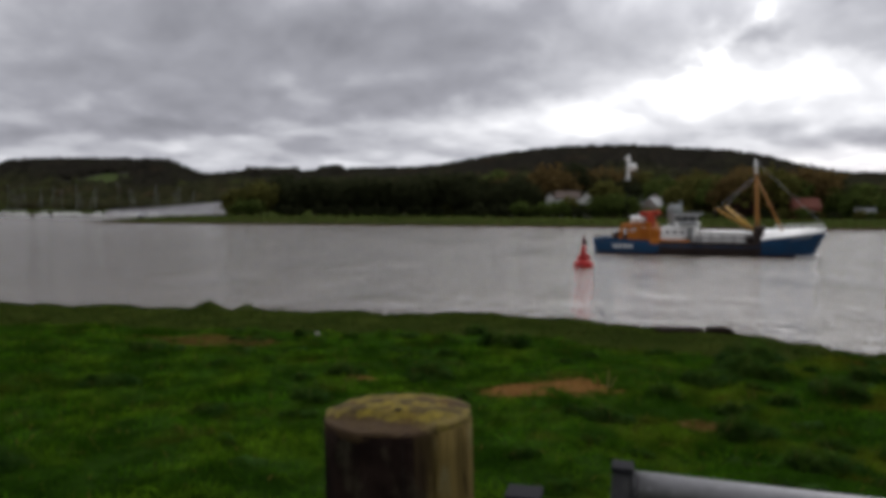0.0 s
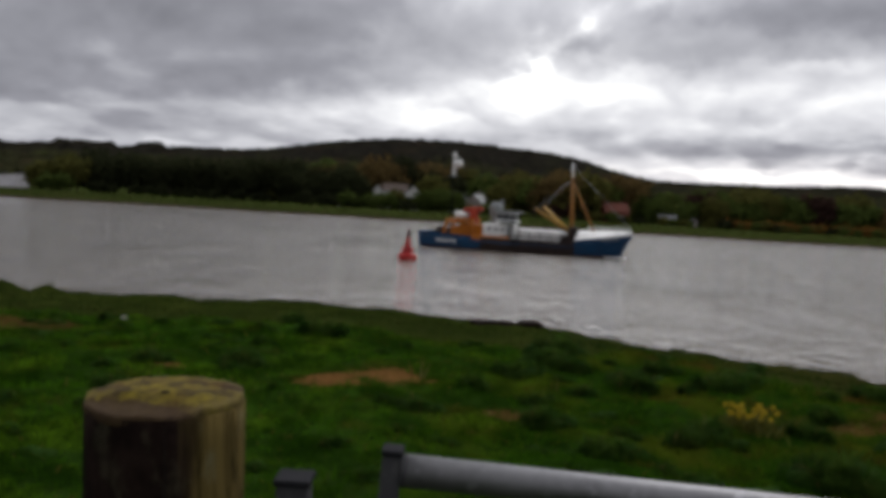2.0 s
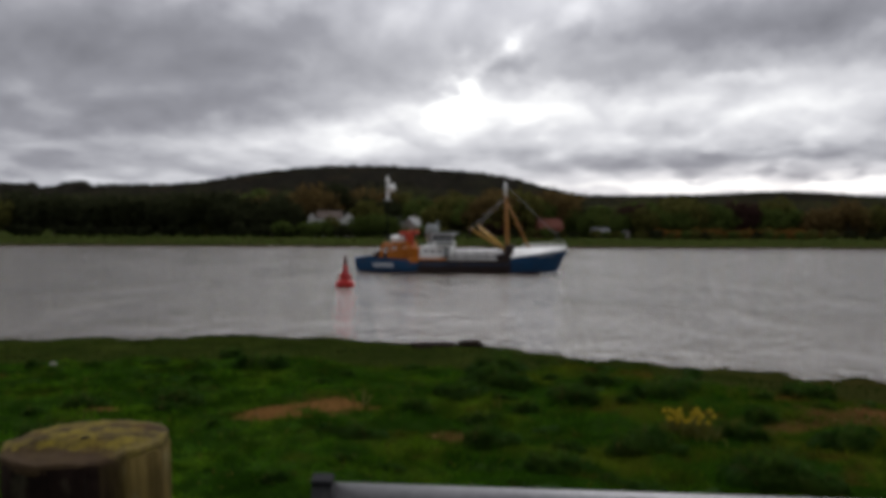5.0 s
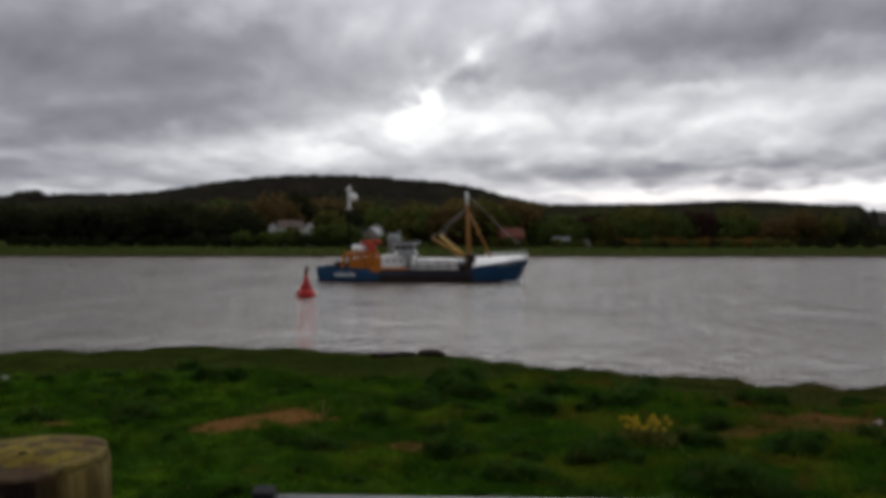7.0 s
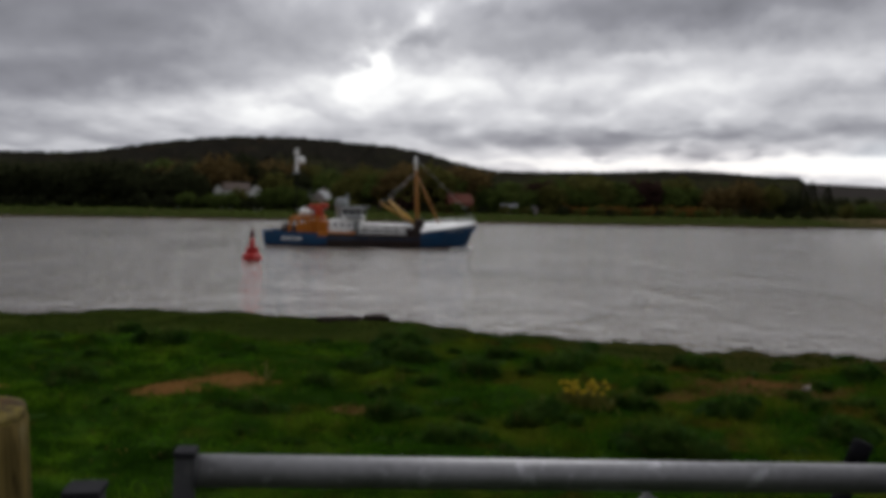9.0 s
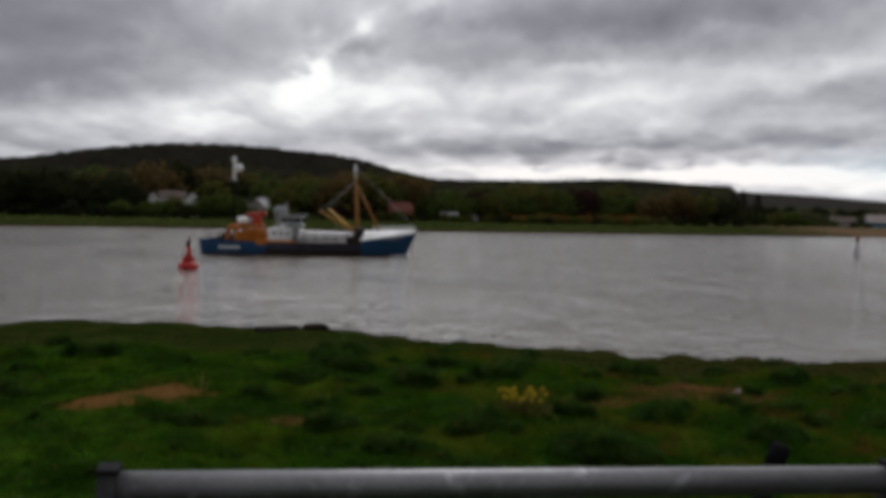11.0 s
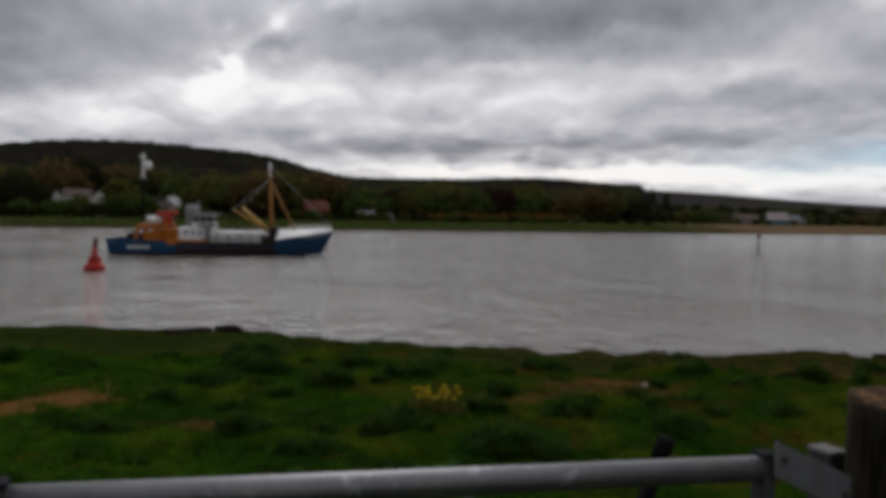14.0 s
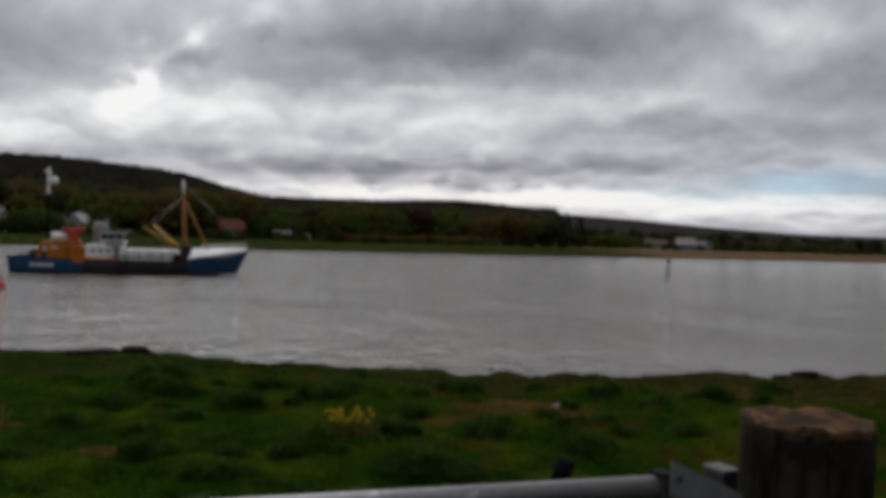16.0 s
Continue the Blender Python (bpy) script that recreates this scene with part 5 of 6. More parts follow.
belt(T_OLIVE + T_GREEN + T_BRONZE, 6, 50, 268, 282, 6.0, 1.30, 1.55)
belt(T_DARK + T_OLIVE + T_BRONZE, -50, 6, 286, 300, 7.5, 1.25, 1.5)
plant(T_BRONZE, -27, 274, 1.5)
plant(T_OLIVE, -9, 272, 1.3)
belt(T_GREEN + T_OLIVE, 52, 128, 284, 300, 8.0, 1.2, 1.4)
for x, y, s, kind in ((-26.5, 254.5, 0.50, T_GREEN), (-23.0, 255.5, 0.58, T_GREEN), (-19.4, 255, 0.60, T_OLIVE), (-15.8, 254.5, 0.50, T_GREEN), (7.4, 254, 1.05, S_GREEN), (30.5, 257, 1.42, T_OLIVE), (38.5, 262, 1.45, T_OLIVE), (23.0, 264, 1.35, T_GREEN), (45.0, 266, 1.25, T_GREEN), (-19.5, 252, 0.8, S_GREEN), (3.2, 254, 0.34, T_GREEN), (44.0, 251.5, 0.9, S_GREEN),
                      (49.0, 252, 0.75, S_OLIVE), (60.5, 252, 0.8, S_GREEN), (64.5, 252, 0.6, S_OLIVE), (68.0, 252, 0.6, S_GREEN), (240, 296, 0.8, S_GREEN), (260, 296, 0.7, S_OLIVE), (231, 297, 0.9, S_GREEN), (247.5, 297, 0.75, S_GREEN), (270, 298, 0.6, S_GREEN)):
    plant(kind, x, y, s)
for ob in MASTERS:
    for o in list(ob.children_recursive) + [ob]:
        bpy.data.objects.remove(o)


def forest():
    """The wooded hills: thousands of small trees that nobody could count."""
    rnd = random.Random(31)
    verts, faces = [], []
    made = 0
    while made < 14000:
        y = 300 + 760 * rnd.random() ** 0.75
        x = rnd.uniform(-0.98, 1.25) * y
        z = far_land(x, y)
        u = x * 900 / y
        if z < 2.2:
            continue
        # open fields on the left-hand hill, and moor on the far right one
        if abs(x + 474) < 24 and abs(y - 690) < 36:
            continue
        if u < -420 and y < 462:
            continue
        if u > 560 and y > 430 + 80 * noise.noise((x * 0.01, 1, 0)):
            continue
        made += 1
        h = rnd.uniform(4.6, 6.4) * (0.75 if u > 180 else 1.0)
        if y < 470 and -380 < u < 170:
            h *= rnd.uniform(1.2, 1.7)
        # taller blocks of planted wood along the lower ridge
        if y > 650 and (-436 < u < -374 or -347 < u < -322):
            h += 4.0
        w = h * rnd.uniform(0.5, 0.8)
        pointed = noise.noise((x * 0.01, y * 0.01, 5)) > -0.05
        for _ in range(13):
            f = rnd.random()
            a = rnd.uniform(0, 6.283)
            q = w * ((1 - f) ** 0.7 if pointed else math.sin(math.pi * (0.15 + 0.8 * f))) * rnd.uniform(0.6, 1.0)
            p = Vector((x + q * math.cos(a), y + q * math.sin(a), z + h * (0.12 + 0.88 * f)))
            s = rnd.uniform(1.6, 2.9)
            d = Vector((rnd.gauss(0, 0.25) + 0.35 * math.cos(a), rnd.gauss(-0.55, 0.25) + 0.2 * math.sin(a), rnd.gauss(1.1, 0.25))).normalized()
            b = d.orthogonal().normalized() * s
            c = d.cross(b)
            k = len(verts)
            verts += [p - b, p - c * 0.8, p + b + d * 0.4, p + c]
            faces.append((k, k + 1, k + 2, k + 3))
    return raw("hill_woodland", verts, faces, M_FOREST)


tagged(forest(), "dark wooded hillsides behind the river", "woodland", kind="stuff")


# ---------------------------------------------------------------- houses
def house(x, y, w, d, eave, rise, wall_mat, roof_mat, rz, label, windows=3, chimneys=1, gable_front=False):
    z0 = far_land(x, y) - 0.3
    e = thing("house", label, "house", pose(x, y, z0, 0, 0, rz), "houses on the far bank")
    bm = nb()
    if gable_front:
        poly = [(-w / 2, 0), (w / 2, 0), (w / 2, eave), (0, eave + rise), (-w / 2, eave)]
        f = [bm.verts.new((a, -d / 2, b)) for a, b in poly]
        g = [bm.verts.new((a, d / 2, b)) for a, b in poly]
    else:
        poly = [(-d / 2, 0), (d / 2, 0), (d / 2, eave), (0, eave + rise), (-d / 2, eave)]
        f = [bm.verts.new((-w / 2, a, b)) for a, b in poly]
        g = [bm.verts.new((w / 2, a, b)) for a, b in poly]
    bm.faces.new(f)
    bm.faces.new(list(reversed(g)))
    for i in range(5):
        bm.faces.new((f[i], g[i], g[(i + 1) % 5], f[(i + 1) % 5]))
    bmesh.ops.recalc_face_normals(bm, faces=bm.faces)
    part("wall", bm, wall_mat, e)
    span, run = (w, d) if gable_front else (d, w)
    sl = math.hypot(span / 2, rise)
    for sgn in (-1, 1):
        bm = nb()
        ang = math.atan2(rise, span / 2)
        box(bm, (0, 0, 0), (sl + 0.5, run + 0.5, 0.16))
        if gable_front:
            m = pose(sgn * (span / 4 + 0.08), 0, eave + rise / 2 + 0.06, 0, math.degrees(ang) * sgn, 0)
        else:
            m = pose(0, sgn * (span / 4 + 0.08), eave + rise / 2 + 0.06, 0, 0, 90) @ pose(0, 0, 0, 0, math.degrees(ang) * sgn, 0)
        bmesh.ops.transform(bm, matrix=m, verts=bm.verts)
        part("roof", bm, roof_mat, e)
    for i in range(chimneys):
        cx = (-w / 2 + 0.6) if i == 0 else (w / 2 - 0.6)
        bm = nb()
        box(bm, (0 if gable_front else cx, 0, eave + rise + 0.4), (0.7, 0.6, 1.4), None, 0.03)
        box(bm, (0 if gable_front else cx, 0, eave + rise + 1.1), (0.85, 0.75, 0.12))
        part("chimney", bm, wall_mat, e)
    for i in range(windows):
        wxp = -w / 2 + w * (i + 0.5) / windows
        win = part("window", box(nb(), (wxp, -d / 2 - 0.01, eave * 0.55), (1.1, 0.08, 1.2)), M_WHITE, e)
        part("pane", box(nb(), (wxp, -d / 2 - 0.055, eave * 0.55), (0.92, 0.02, 1.02)), M_GLASS, win, "dark window pane")
    return e


house(-20.4, 262, 7.4, 6.5, 5.9, 2.0, M_WHITEWASH, M_BROWN_ROOF, 4, "long white house with brown roof among trees", 3, 0)
house(-25.7, 261.4, 2.7, 6, 5.9, 1.7, M_WHITEWASH, M_BROWN_ROOF, 4, "narrow white gabled house end among trees", 1, 0, True)
house(-14.8, 262.2, 3.6, 6, 5.9, 1.8, M_WHITEWASH, M_BROWN_ROOF, 4, "white gabled house wing behind shrubs", 1, 0, True)
house(-36.5, 262, 4.5, 4, 3.2, 1.0, M_WHITEWASH, M_PALE_ROOF, 0, "small white rendered cottage among shrubs", 1, 0)
house(5.6, 262, 6.0, 9, 3.4, 2.8, M_DULL_RENDER, M_PALE_ROOF, -24, "dull pale gabled house with a pale roof", 2, 1, True)
house(0.5, 276, 8, 7, 5.0, 2.2, M_WHITEWASH, M_SLATE, 10, "white house with slate roof behind the trees", 2, 1)
house(46.5, 258, 7.4, 6.5, 3.4, 2.6, M_RED_BRICK, M_RED_TILE, 6, "red sandstone house with red tiled roof", 2, 1)
house(62, 256, 5.0, 4, 2.2, 1.0, M_DULL_RENDER, M_SLATE, -8, "low grey outbuilding near the shore", 1, 0)
house(69.5, 255, 2.2, 2.2, 2.0, 0.7, M_DULL_RENDER, M_SLATE, 0, "tiny grey hut among shrubs", 1, 0, True)
house(239.5, 302, 9, 7, 2.5, 1.9, M_DULL_RENDER, M_BROWN_ROOF, -30, "dull pinkish bungalow beside the tan shore", 3, 1)
house(256, 302, 8, 7, 2.4, 2.9, M_TEAL, M_DULL_RENDER, -34, "teal clad house with pale roof by the shore", 3, 0)
house(267.5, 304, 8, 7, 2.4, 2.0, M_DULL_RENDER, M_SLATE, -34, "dull pinkish bungalow with grey slate roof", 3, 1)
for px, py in ((-25, 281),):
    e = thing("utility_pole", "slim wooden utility pole behind the houses", "utility pole", pose(px, py, far_land(px, py) - 0.3))
    part("pole", tube(nb(), (0, 0, 0), (0, 0, 9.5), 0.14, 0.10, 10), M_BARK, e)
    part("crossarm", box(nb(), (0, 0, 9.0), (1.6, 0.12, 0.12)), M_BARK, e)

# ---------------------------------------------------------------- moorings behind the spit
bm = nb()
vv = []
for x, top, d in ((-64, 2.3, 5), (-40, 3.7, 6), (-20, 5.2, 7), (-4, 6.6, 8), (0, 6.9, 8)):
    vv.append([bm.verts.new((x, -d * 0.9, -1.5)), bm.verts.new((x, -d * 0.35, top)), bm.verts.new((x, d, top + 0.2)), bm.verts.new((x, d, -1.5))])
for p, q in zip(vv, vv[1:]):
    for i in range(4):
        bm.faces.new((p[i], p[(i + 1) % 4], q[(i + 1) % 4], q[i]))
bm.faces.new(vv[0])
bm.faces.new(list(reversed(vv[-1])))
bmesh.ops.recalc_face_normals(bm, faces=bm.faces)
slip = thing("slipway", "pale concrete slipway and sea wall by the moorings", "slipway", pose(-209, 400, 0), kind="structure")
part("ramp", bm, M_CONCRETE, slip)
part("kerb", box(nb(), (-31, -2.4, 4.9), (66, 0.5, 0.5), Matrix.Rotation(-0.072, 4, "Y")), M_CONCRETE, slip)


def yacht(x, y, length, mast, hull_mat, rz, label):
    e = thing("yacht", label, "yacht", pose(x, y, 0, 0, 0, rz), "yachts on the moorings")
    bm = nb()
    secs = []
    for i in range(9):
        s = i / 8
        hb = length * 0.16 * (math.sin(math.pi * min(1, 0.28 + s * 0.72)) ** 0.7)
        hb = max(hb, 0.03)
        top = 0.9 + 0.35 * s * s
        xx = (s - 0.5) * length
        secs.append([bm.verts.new((xx, -hb, top)), bm.verts.new((xx, -hb * 0.8, 0.1)), bm.verts.new((xx, 0, -0.5)), bm.verts.new((xx, hb * 0.8, 0.1)), bm.verts.new((xx, hb, top))])
    for p, q in zip(secs, secs[1:]):
        for i in range(4):
            bm.faces.new((p[i], p[i + 1], q[i + 1], q[i]))
        bm.faces.new((p[4], p[0], q[0], q[4]))
    bm.faces.new(secs[0])
    bm.faces.new(list(reversed(secs[-1])))
    bmesh.ops.recalc_face_normals(bm, faces=bm.faces)
    part("hull", bm, hull_mat, e)
    part("cabin", box(nb(), (-0.05 * length, 0, 1.3), (length * 0.38, length * 0.17, 0.7), None, 0.15), M_WHITE, e)
    part("window", box(nb(), (-0.05 * length, -length * 0.087, 1.4), (length * 0.26, 0.02, 0.22)), M_GLASS, e)
    part("mast", tube(nb(), (0.06 * length, 0, 0.9), (0.06 * length, 0, mast), 0.055, 0.04, 8), M_ALLOY, e)
    part("boom", tube(nb(), (0.06 * length, 0, 2.1), (-0.36 * length, 0, 2.2), 0.13, 0.12, 8), M_WHITE, e)
    part("spreader", tube(nb(), (0.06 * length, -0.7, mast * 0.6), (0.06 * length, 0.7, mast * 0.6), 0.04, None, 6), M_ALLOY, e)
    part("stay", tube(nb(), (0.06 * length, 0, mast), (0.48 * length, 0, 1.2), 0.025, None, 5), M_ALLOY, e)


yr = random.Random(5)
for i in range(19):
    f = i / 18
    yacht(-290 + 100 * f + yr.uniform(-3, 3), 338 + 10 * yr.random() - 4 * f, yr.uniform(7.5, 11), yr.uniform(10.5, 15.5), (M_WHITE, M_NAVY, M_WHITE, M_WHITE)[i % 4], yr.choice((4, 186, 172, -6)),
          ("white yacht with a bare mast on its mooring", "navy hulled yacht with a bare mast on its mooring")[1 if i % 4 == 1 else 0])
pont = thing("pontoon", "low weathered floating pontoon among the yachts", "pontoon", pose(-240, 352, 0))
part("walkway", box(nb(), (0, 0, 0.3), (120, 2.2, 0.5), None, 0.05), M_PONTOON, pont)
for i in range(7):
    part("mooring_post", tube(nb(), (-57 + i * 19, 1.5, -1.5), (-57 + i * 19, 1.5, 2.6), 0.2, None, 8), M_PONTOON, pont)

# ---------------------------------------------------------------- buoy and perch
buoy = thing("channel_buoy", "red conical channel buoy floating in the river", "buoy", pose(-4.13, 68.8, 0, 1.5, 1.0, 0))
part("float", lathe(nb(), [(0.60, -0.35), (0.74, -0.1), (0.78, 0.12), (0.76, 0.28), (0.64, 0.46), (0.46, 0.60)], 28), M_BUOY, buoy, "", True)
part("tower", lathe(nb(), [(0.44, 0.58), (0.34, 0.80), (0.24, 1.15), (0.18, 1.5), (0.15, 1.78)], 24), M_BUOY, buoy, "", True)
part("topmark", lathe(nb(), [(0.08, 1.76), (0.17, 1.82), (0.17, 2.28), (0.12, 2.34)], 18), M_BUOY_DARK, buoy, "dark red can topmark", True)
part("lantern", lathe(nb(), [(0.05, 2.33), (0.075, 2.38), (0.075, 2.54), (0.03, 2.62)], 14), M_BUOY_DARK, buoy, "small dark lantern")
for i in range(4):
    a = i * math.pi / 2 + 0.4
    part("fin", box(nb(), (0.36 * math.cos(a), 0.36 * math.sin(a), 0.78), (0.30, 0.03, 0.42), Matrix.Rotation(a, 4, "Z")), M_BUOY, buoy)
perch = thing("river_perch", "weathered grey timber marker post in the river", "marker post", pose(79.5, 97.3, 0))
part("timber_pole", tube(nb(), (0, 0, -1.5), (0.05, 0, 1.9), 0.24, 0.2, 12), M_PERCH, perch)
for a in (0.6, 2.7, 4.8):
    part("brace", tube(nb(), (0.75 * math.cos(a), 0.75 * math.sin(a), -1.2), (0.1 * math.cos(a), 0.1 * math.sin(a), 1.3), 0.09, None, 8), M_PERCH, perch)
part("mark", box(nb(), (0.05, 0, 2.3), (0.34, 0.34, 0.8), None, 0.06), M_RED_TILE, perch, "faded red square topmark")

# ---------------------------------------------------------------- trawler
BL = 23.5
boat = thing("fishing_trawler", "blue and white fishing trawler with ochre mast and rusty sides", "fishing boat", pose(7.2, 92.9, 0.0, 0, 0, -10))


def half_beam(s):
    if s < 0.2:
        return 2.45 + 0.65 * math.sin(s / 0.2 * math.pi / 2)
    if s < 0.62:
        return 3.1
    return max(0.06, 3.1 * (1 - ((s - 0.62) / 0.38) ** 2.3))


def hull_pt(s, z, side, out=0.0):
    """A point of the hull's skin: s from stern to stem, z above the waterline."""
    flare = sstep(0.6, 1.0, s)
    zz = max(-1.0, min(1.0, (z - 1.0) / 2.4))
    b = half_beam(s) * (1 + 0.28 * flare * zz) + out
    if z < 0.3:
        b *= 1 - 0.35 * min(1.0, (0.3 - z) / 1.3) ** 1.5
    x = (s - 0.5) * BL + 1.12 * flare ** 2 * (zz - 0.9) - 0.35 * (1 - sstep(0, 0.12, s)) * (1 - zz) * -1
    return Vector((x, side * b, z))


def sheer(s):
    return 1.62 - 0.25 * sstep(0.05, 0.35, s) + 0.28 * sstep(0.70, 0.76, s) + 0.80 * max(0.0, (s - 0.72) / 0.28)


def bow_top(s):
    return 2.62 + 0.30 * (s - 0.735) / 0.265


def skin(name, s0, s1, lo, hi, mat, out=0.0, ns=22, nz=6, label="", thick=0.0, whole=False):
    """A strip of plating over both sides of the hull, as one mesh where they meet, else one each."""
    sets = [(-1, 1)] if whole else [(-1,), (1,)]
    for sides in sets:
        bm = nb()
        for side in sides:
            rows = []
            for i in range(ns + 1):
                s = s0 + (s1 - s0) * i / ns
                rows.append([bm.verts.new(hull_pt(s, lo(s) + (hi(s) - lo(s)) * j / nz, side, out)) for j in range(nz + 1)])
                if thick:
                    rows[-1].append(bm.verts.new(hull_pt(s, hi(s), side, out - thick)))
                    rows[-1].append(bm.verts.new(hull_pt(s, lo(s), side, out - thick)))
            for p, q in zip(rows, rows[1:]):
                for j in range(len(p) - 1):
                    f = (p[j], q[j], q[j + 1], p[j + 1])
                    bm.faces.new(f if side < 0 else tuple(reversed(f)))
        bmesh.ops.remove_doubles(bm, verts=bm.verts, dist=0.13 if whole else 0.004)
        part(name, bm, mat, boat, label, True)


skin("hull", 0, 1, lambda s: -1.0, sheer, M_BLUE, 0, 40, 8, "blue painted steel hull", 0.0, True)
skin("waterline_band", 0.01, 0.985, lambda s: -0.9, lambda s: 0.14, M_ANTIFOUL, 0.015, 36, 3, "dark red-brown boot topping")
skin("side_plating", 0.31, 0.735, lambda s: 0.05, lambda s: sheer(s) + 0.03, M_RUST, 0.03, 18, 4, "rust-black worn side plating", 0.1)
skin("aft_bulwark", 0.27, 0.44, lambda s: sheer(s) - 0.30, lambda s: sheer(s) + 0.22, M_AMBER, 0.025, 8, 2, "amber bulwark strip", 0.08)


def whaleback():
    """The rounded white turtle deck over the bow."""
    bm = nb()
    rows = []
    for i in range(19):
        s = 0.735 + 0.262 * i / 18
        z0, z1 = sheer(s), bow_top(s)
        row = []
        for j in range(13):
            w = -1 + 2 * j / 12
            e = hull_pt(s, z0 + 0.02, -1 if w < 0 else 1, 0.01)
            lift = 1 - abs(w) ** 2.6
            row.append(bm.verts.new((e.x, abs(w) * e.y, z0 + 0.02 + (z1 - z0) * lift)))
        rows.append(row)
    for p, q in zip(rows, rows[1:]):
        for j in range(12):
            bm.faces.new((p[j], q[j], q[j + 1], p[j + 1]))
    bm.faces.new(rows[0])
    bmesh.ops.recalc_face_normals(bm, faces=bm.faces)
    part("whaleback_deck", bm, M_WHITE, boat, "white painted rounded foredeck", True)


whaleback()
skin("rubbing_strake", 0.0, 0.99, lambda s: sheer(s) - 0.52, lambda s: sheer(s) - 0.40, M_BLUE, 0.07, 40, 1, "", 0.1)
# transom
bm = nb()
pts = [hull_pt(0, z, -1) for z in (-1.0, -0.4, 0.3, 0.9, 1.62)] + [hull_pt(0, z, 1) for z in (1.62, 0.9, 0.3, -0.4, -1.0)]
bm.faces.new([bm.verts.new(p) for p in pts])
part("transom", bm, M_BLUE, boat)
# decks
bm = nb()
for s0, s1, dz, n in ((0.0, 0.73, -0.45, 14), (0.735, 0.995, 0.05, 8)):
    prev = None
    for i in range(n + 1):
        s = s0 + (s1 - s0) * i / n
        z = (1.37 if s0 == 0 else sheer(s)) + dz
        pr = [bm.verts.new(hull_pt(s, z, -1, -0.04)), bm.verts.new(hull_pt(s, z, 1, -0.04))]
        if prev:
            bm.faces.new((prev[0], pr[0], pr[1], prev[1]))
        prev = pr
part("deck", bm, M_DECK, boat)


def bx(s):
    return (s - 0.5) * BL


# white inner casing and hatch amidships
part("fish_hold_casing", box(nb(), (bx(0.575), 0.6, 1.75), (5.2, 3.2, 1.3), None, 0.12), M_WHITE, boat, "long white casing amidships")
for i in range(5):
    part("casing_stanchion", tube(nb(), (bx(0.48) + i * 1.1, -1.9, 1.0), (bx(0.48) + i * 1.1, -1.9, 2.2), 0.05, None, 6), M_RUST, boat)
part("bulwark_rail", tube(nb(), (bx(0.41), -3.05, 1.72), (bx(0.73), -3.0, 1.78), 0.06, None, 8), M_RUST, boat)
# hanging dredge gear over the side
for i in range(7):
    xx = bx(0.45) + i * 0.95
    bm = nb()
    for j in range(4):
        tube(bm, (xx + j * 0.18, -3.2, 0.45 + 0.08 * (j % 2)), (xx + j * 0.18, -3.16, 1.45), 0.035, None, 6)
    tube(bm, (xx - 0.05, -3.22, 0.5), (xx + 0.65, -3.22, 0.55), 0.05, None, 6)
    part("dredge", bm, M_RUST, boat, "rusty scallop dredge hung over the side")
# deckhouse and wheelhouse
part("deckhouse", box(nb(), (bx(0.384), 0, 2.0), (3.4, 4.4, 1.7), None, 0.14), M_WHITE, boat, "white deckhouse")
for i in range(3):
    part("porthole", tube(nb(), (bx(0.342) + i * 0.75, -2.19, 2.3), (bx(0.342) + i * 0.75, -2.24, 2.3), 0.16, None, 16), M_GLASS, boat)
part("deckhouse_door", box(nb(), (bx(0.437), -2.21, 2.0), (0.62, 0.05, 1.5), None, 0.02), M_GREY, boat)
wheel = part("wheelhouse", box(nb(), (bx(0.415), 0, 3.55), (2.2, 3.4, 1.2), None, 0.16), M_WHITE, boat, "white wheelhouse with dark windows")
for i in range(3):
    part("side_window", box(nb(), (bx(0.415) - 0.7 + i * 0.7, -1.71, 3.68), (0.62, 0.04, 0.60), None, 0.02), M_GLASS, wheel)
    part("side_window", box(nb(), (bx(0.415) - 0.7 + i * 0.7, 1.71, 3.68), (0.62, 0.04, 0.60), None, 0.02), M_GLASS, wheel)
for i in range(4):
    part("front_window", box(nb(), (bx(0.415) + 1.11, -1.2 + i * 0.8, 3.68), (0.04, 0.66, 0.62), None, 0.02), M_GLASS, wheel)
part("wheelhouse_roof", box(nb(), (bx(0.415) + 0.05, 0, 4.22), (2.8, 3.8, 0.14), None, 0.05), M_GREY, wheel, "overhanging grey roof")
part("bridge_wing", box(nb(), (bx(0.43), -2.1, 3.15), (1.8, 0.9, 0.3), None, 0.05), M_GREY, boat, "grey bridge wing")
# funnel and exhaust
part("funnel", lathe(nb(), [(0.62, 2.9), (0.62, 4.0), (0.74, 4.25), (0.72, 4.8), (0.5, 5.2)], 20, (bx(0.356), 0.3, 0)), M_GREY, boat, "grey funnel casing", True)
part("exhaust_pipe", tube(nb(), (bx(0.385), 0.6, 4.2), (bx(0.38), 0.6, 5.6), 0.14, None, 10), M_GREY, boat)
# life-raft canister and red cover
bm = tube(nb(), (bx(0.175), -1.2, 3.55), (bx(0.24), -1.2, 3.6), 0.42, None, 20)
part("liferaft_canister", bm, M_WHITE, boat, "white life-raft canister", True)
part("raft_cradle", box(nb(), (bx(0.21), -1.2, 3.08), (1.5, 0.9, 0.16)), M_AMBER, boat)
bm = box(nb(), (bx(0.262), -1.3, 3.5), (0.85, 1.1, 1.4), None, 0.2)
part("red_canvas_cover", bm, M_RED, boat, "red-orange canvas cover", True)
part("red_awning", box(nb(), (bx(0.258), -1.0, 4.25), (2.0, 1.5, 0.5), Matrix.Rotation(-0.10, 4, "Y"), 0.18), M_RED, boat, "red awning")
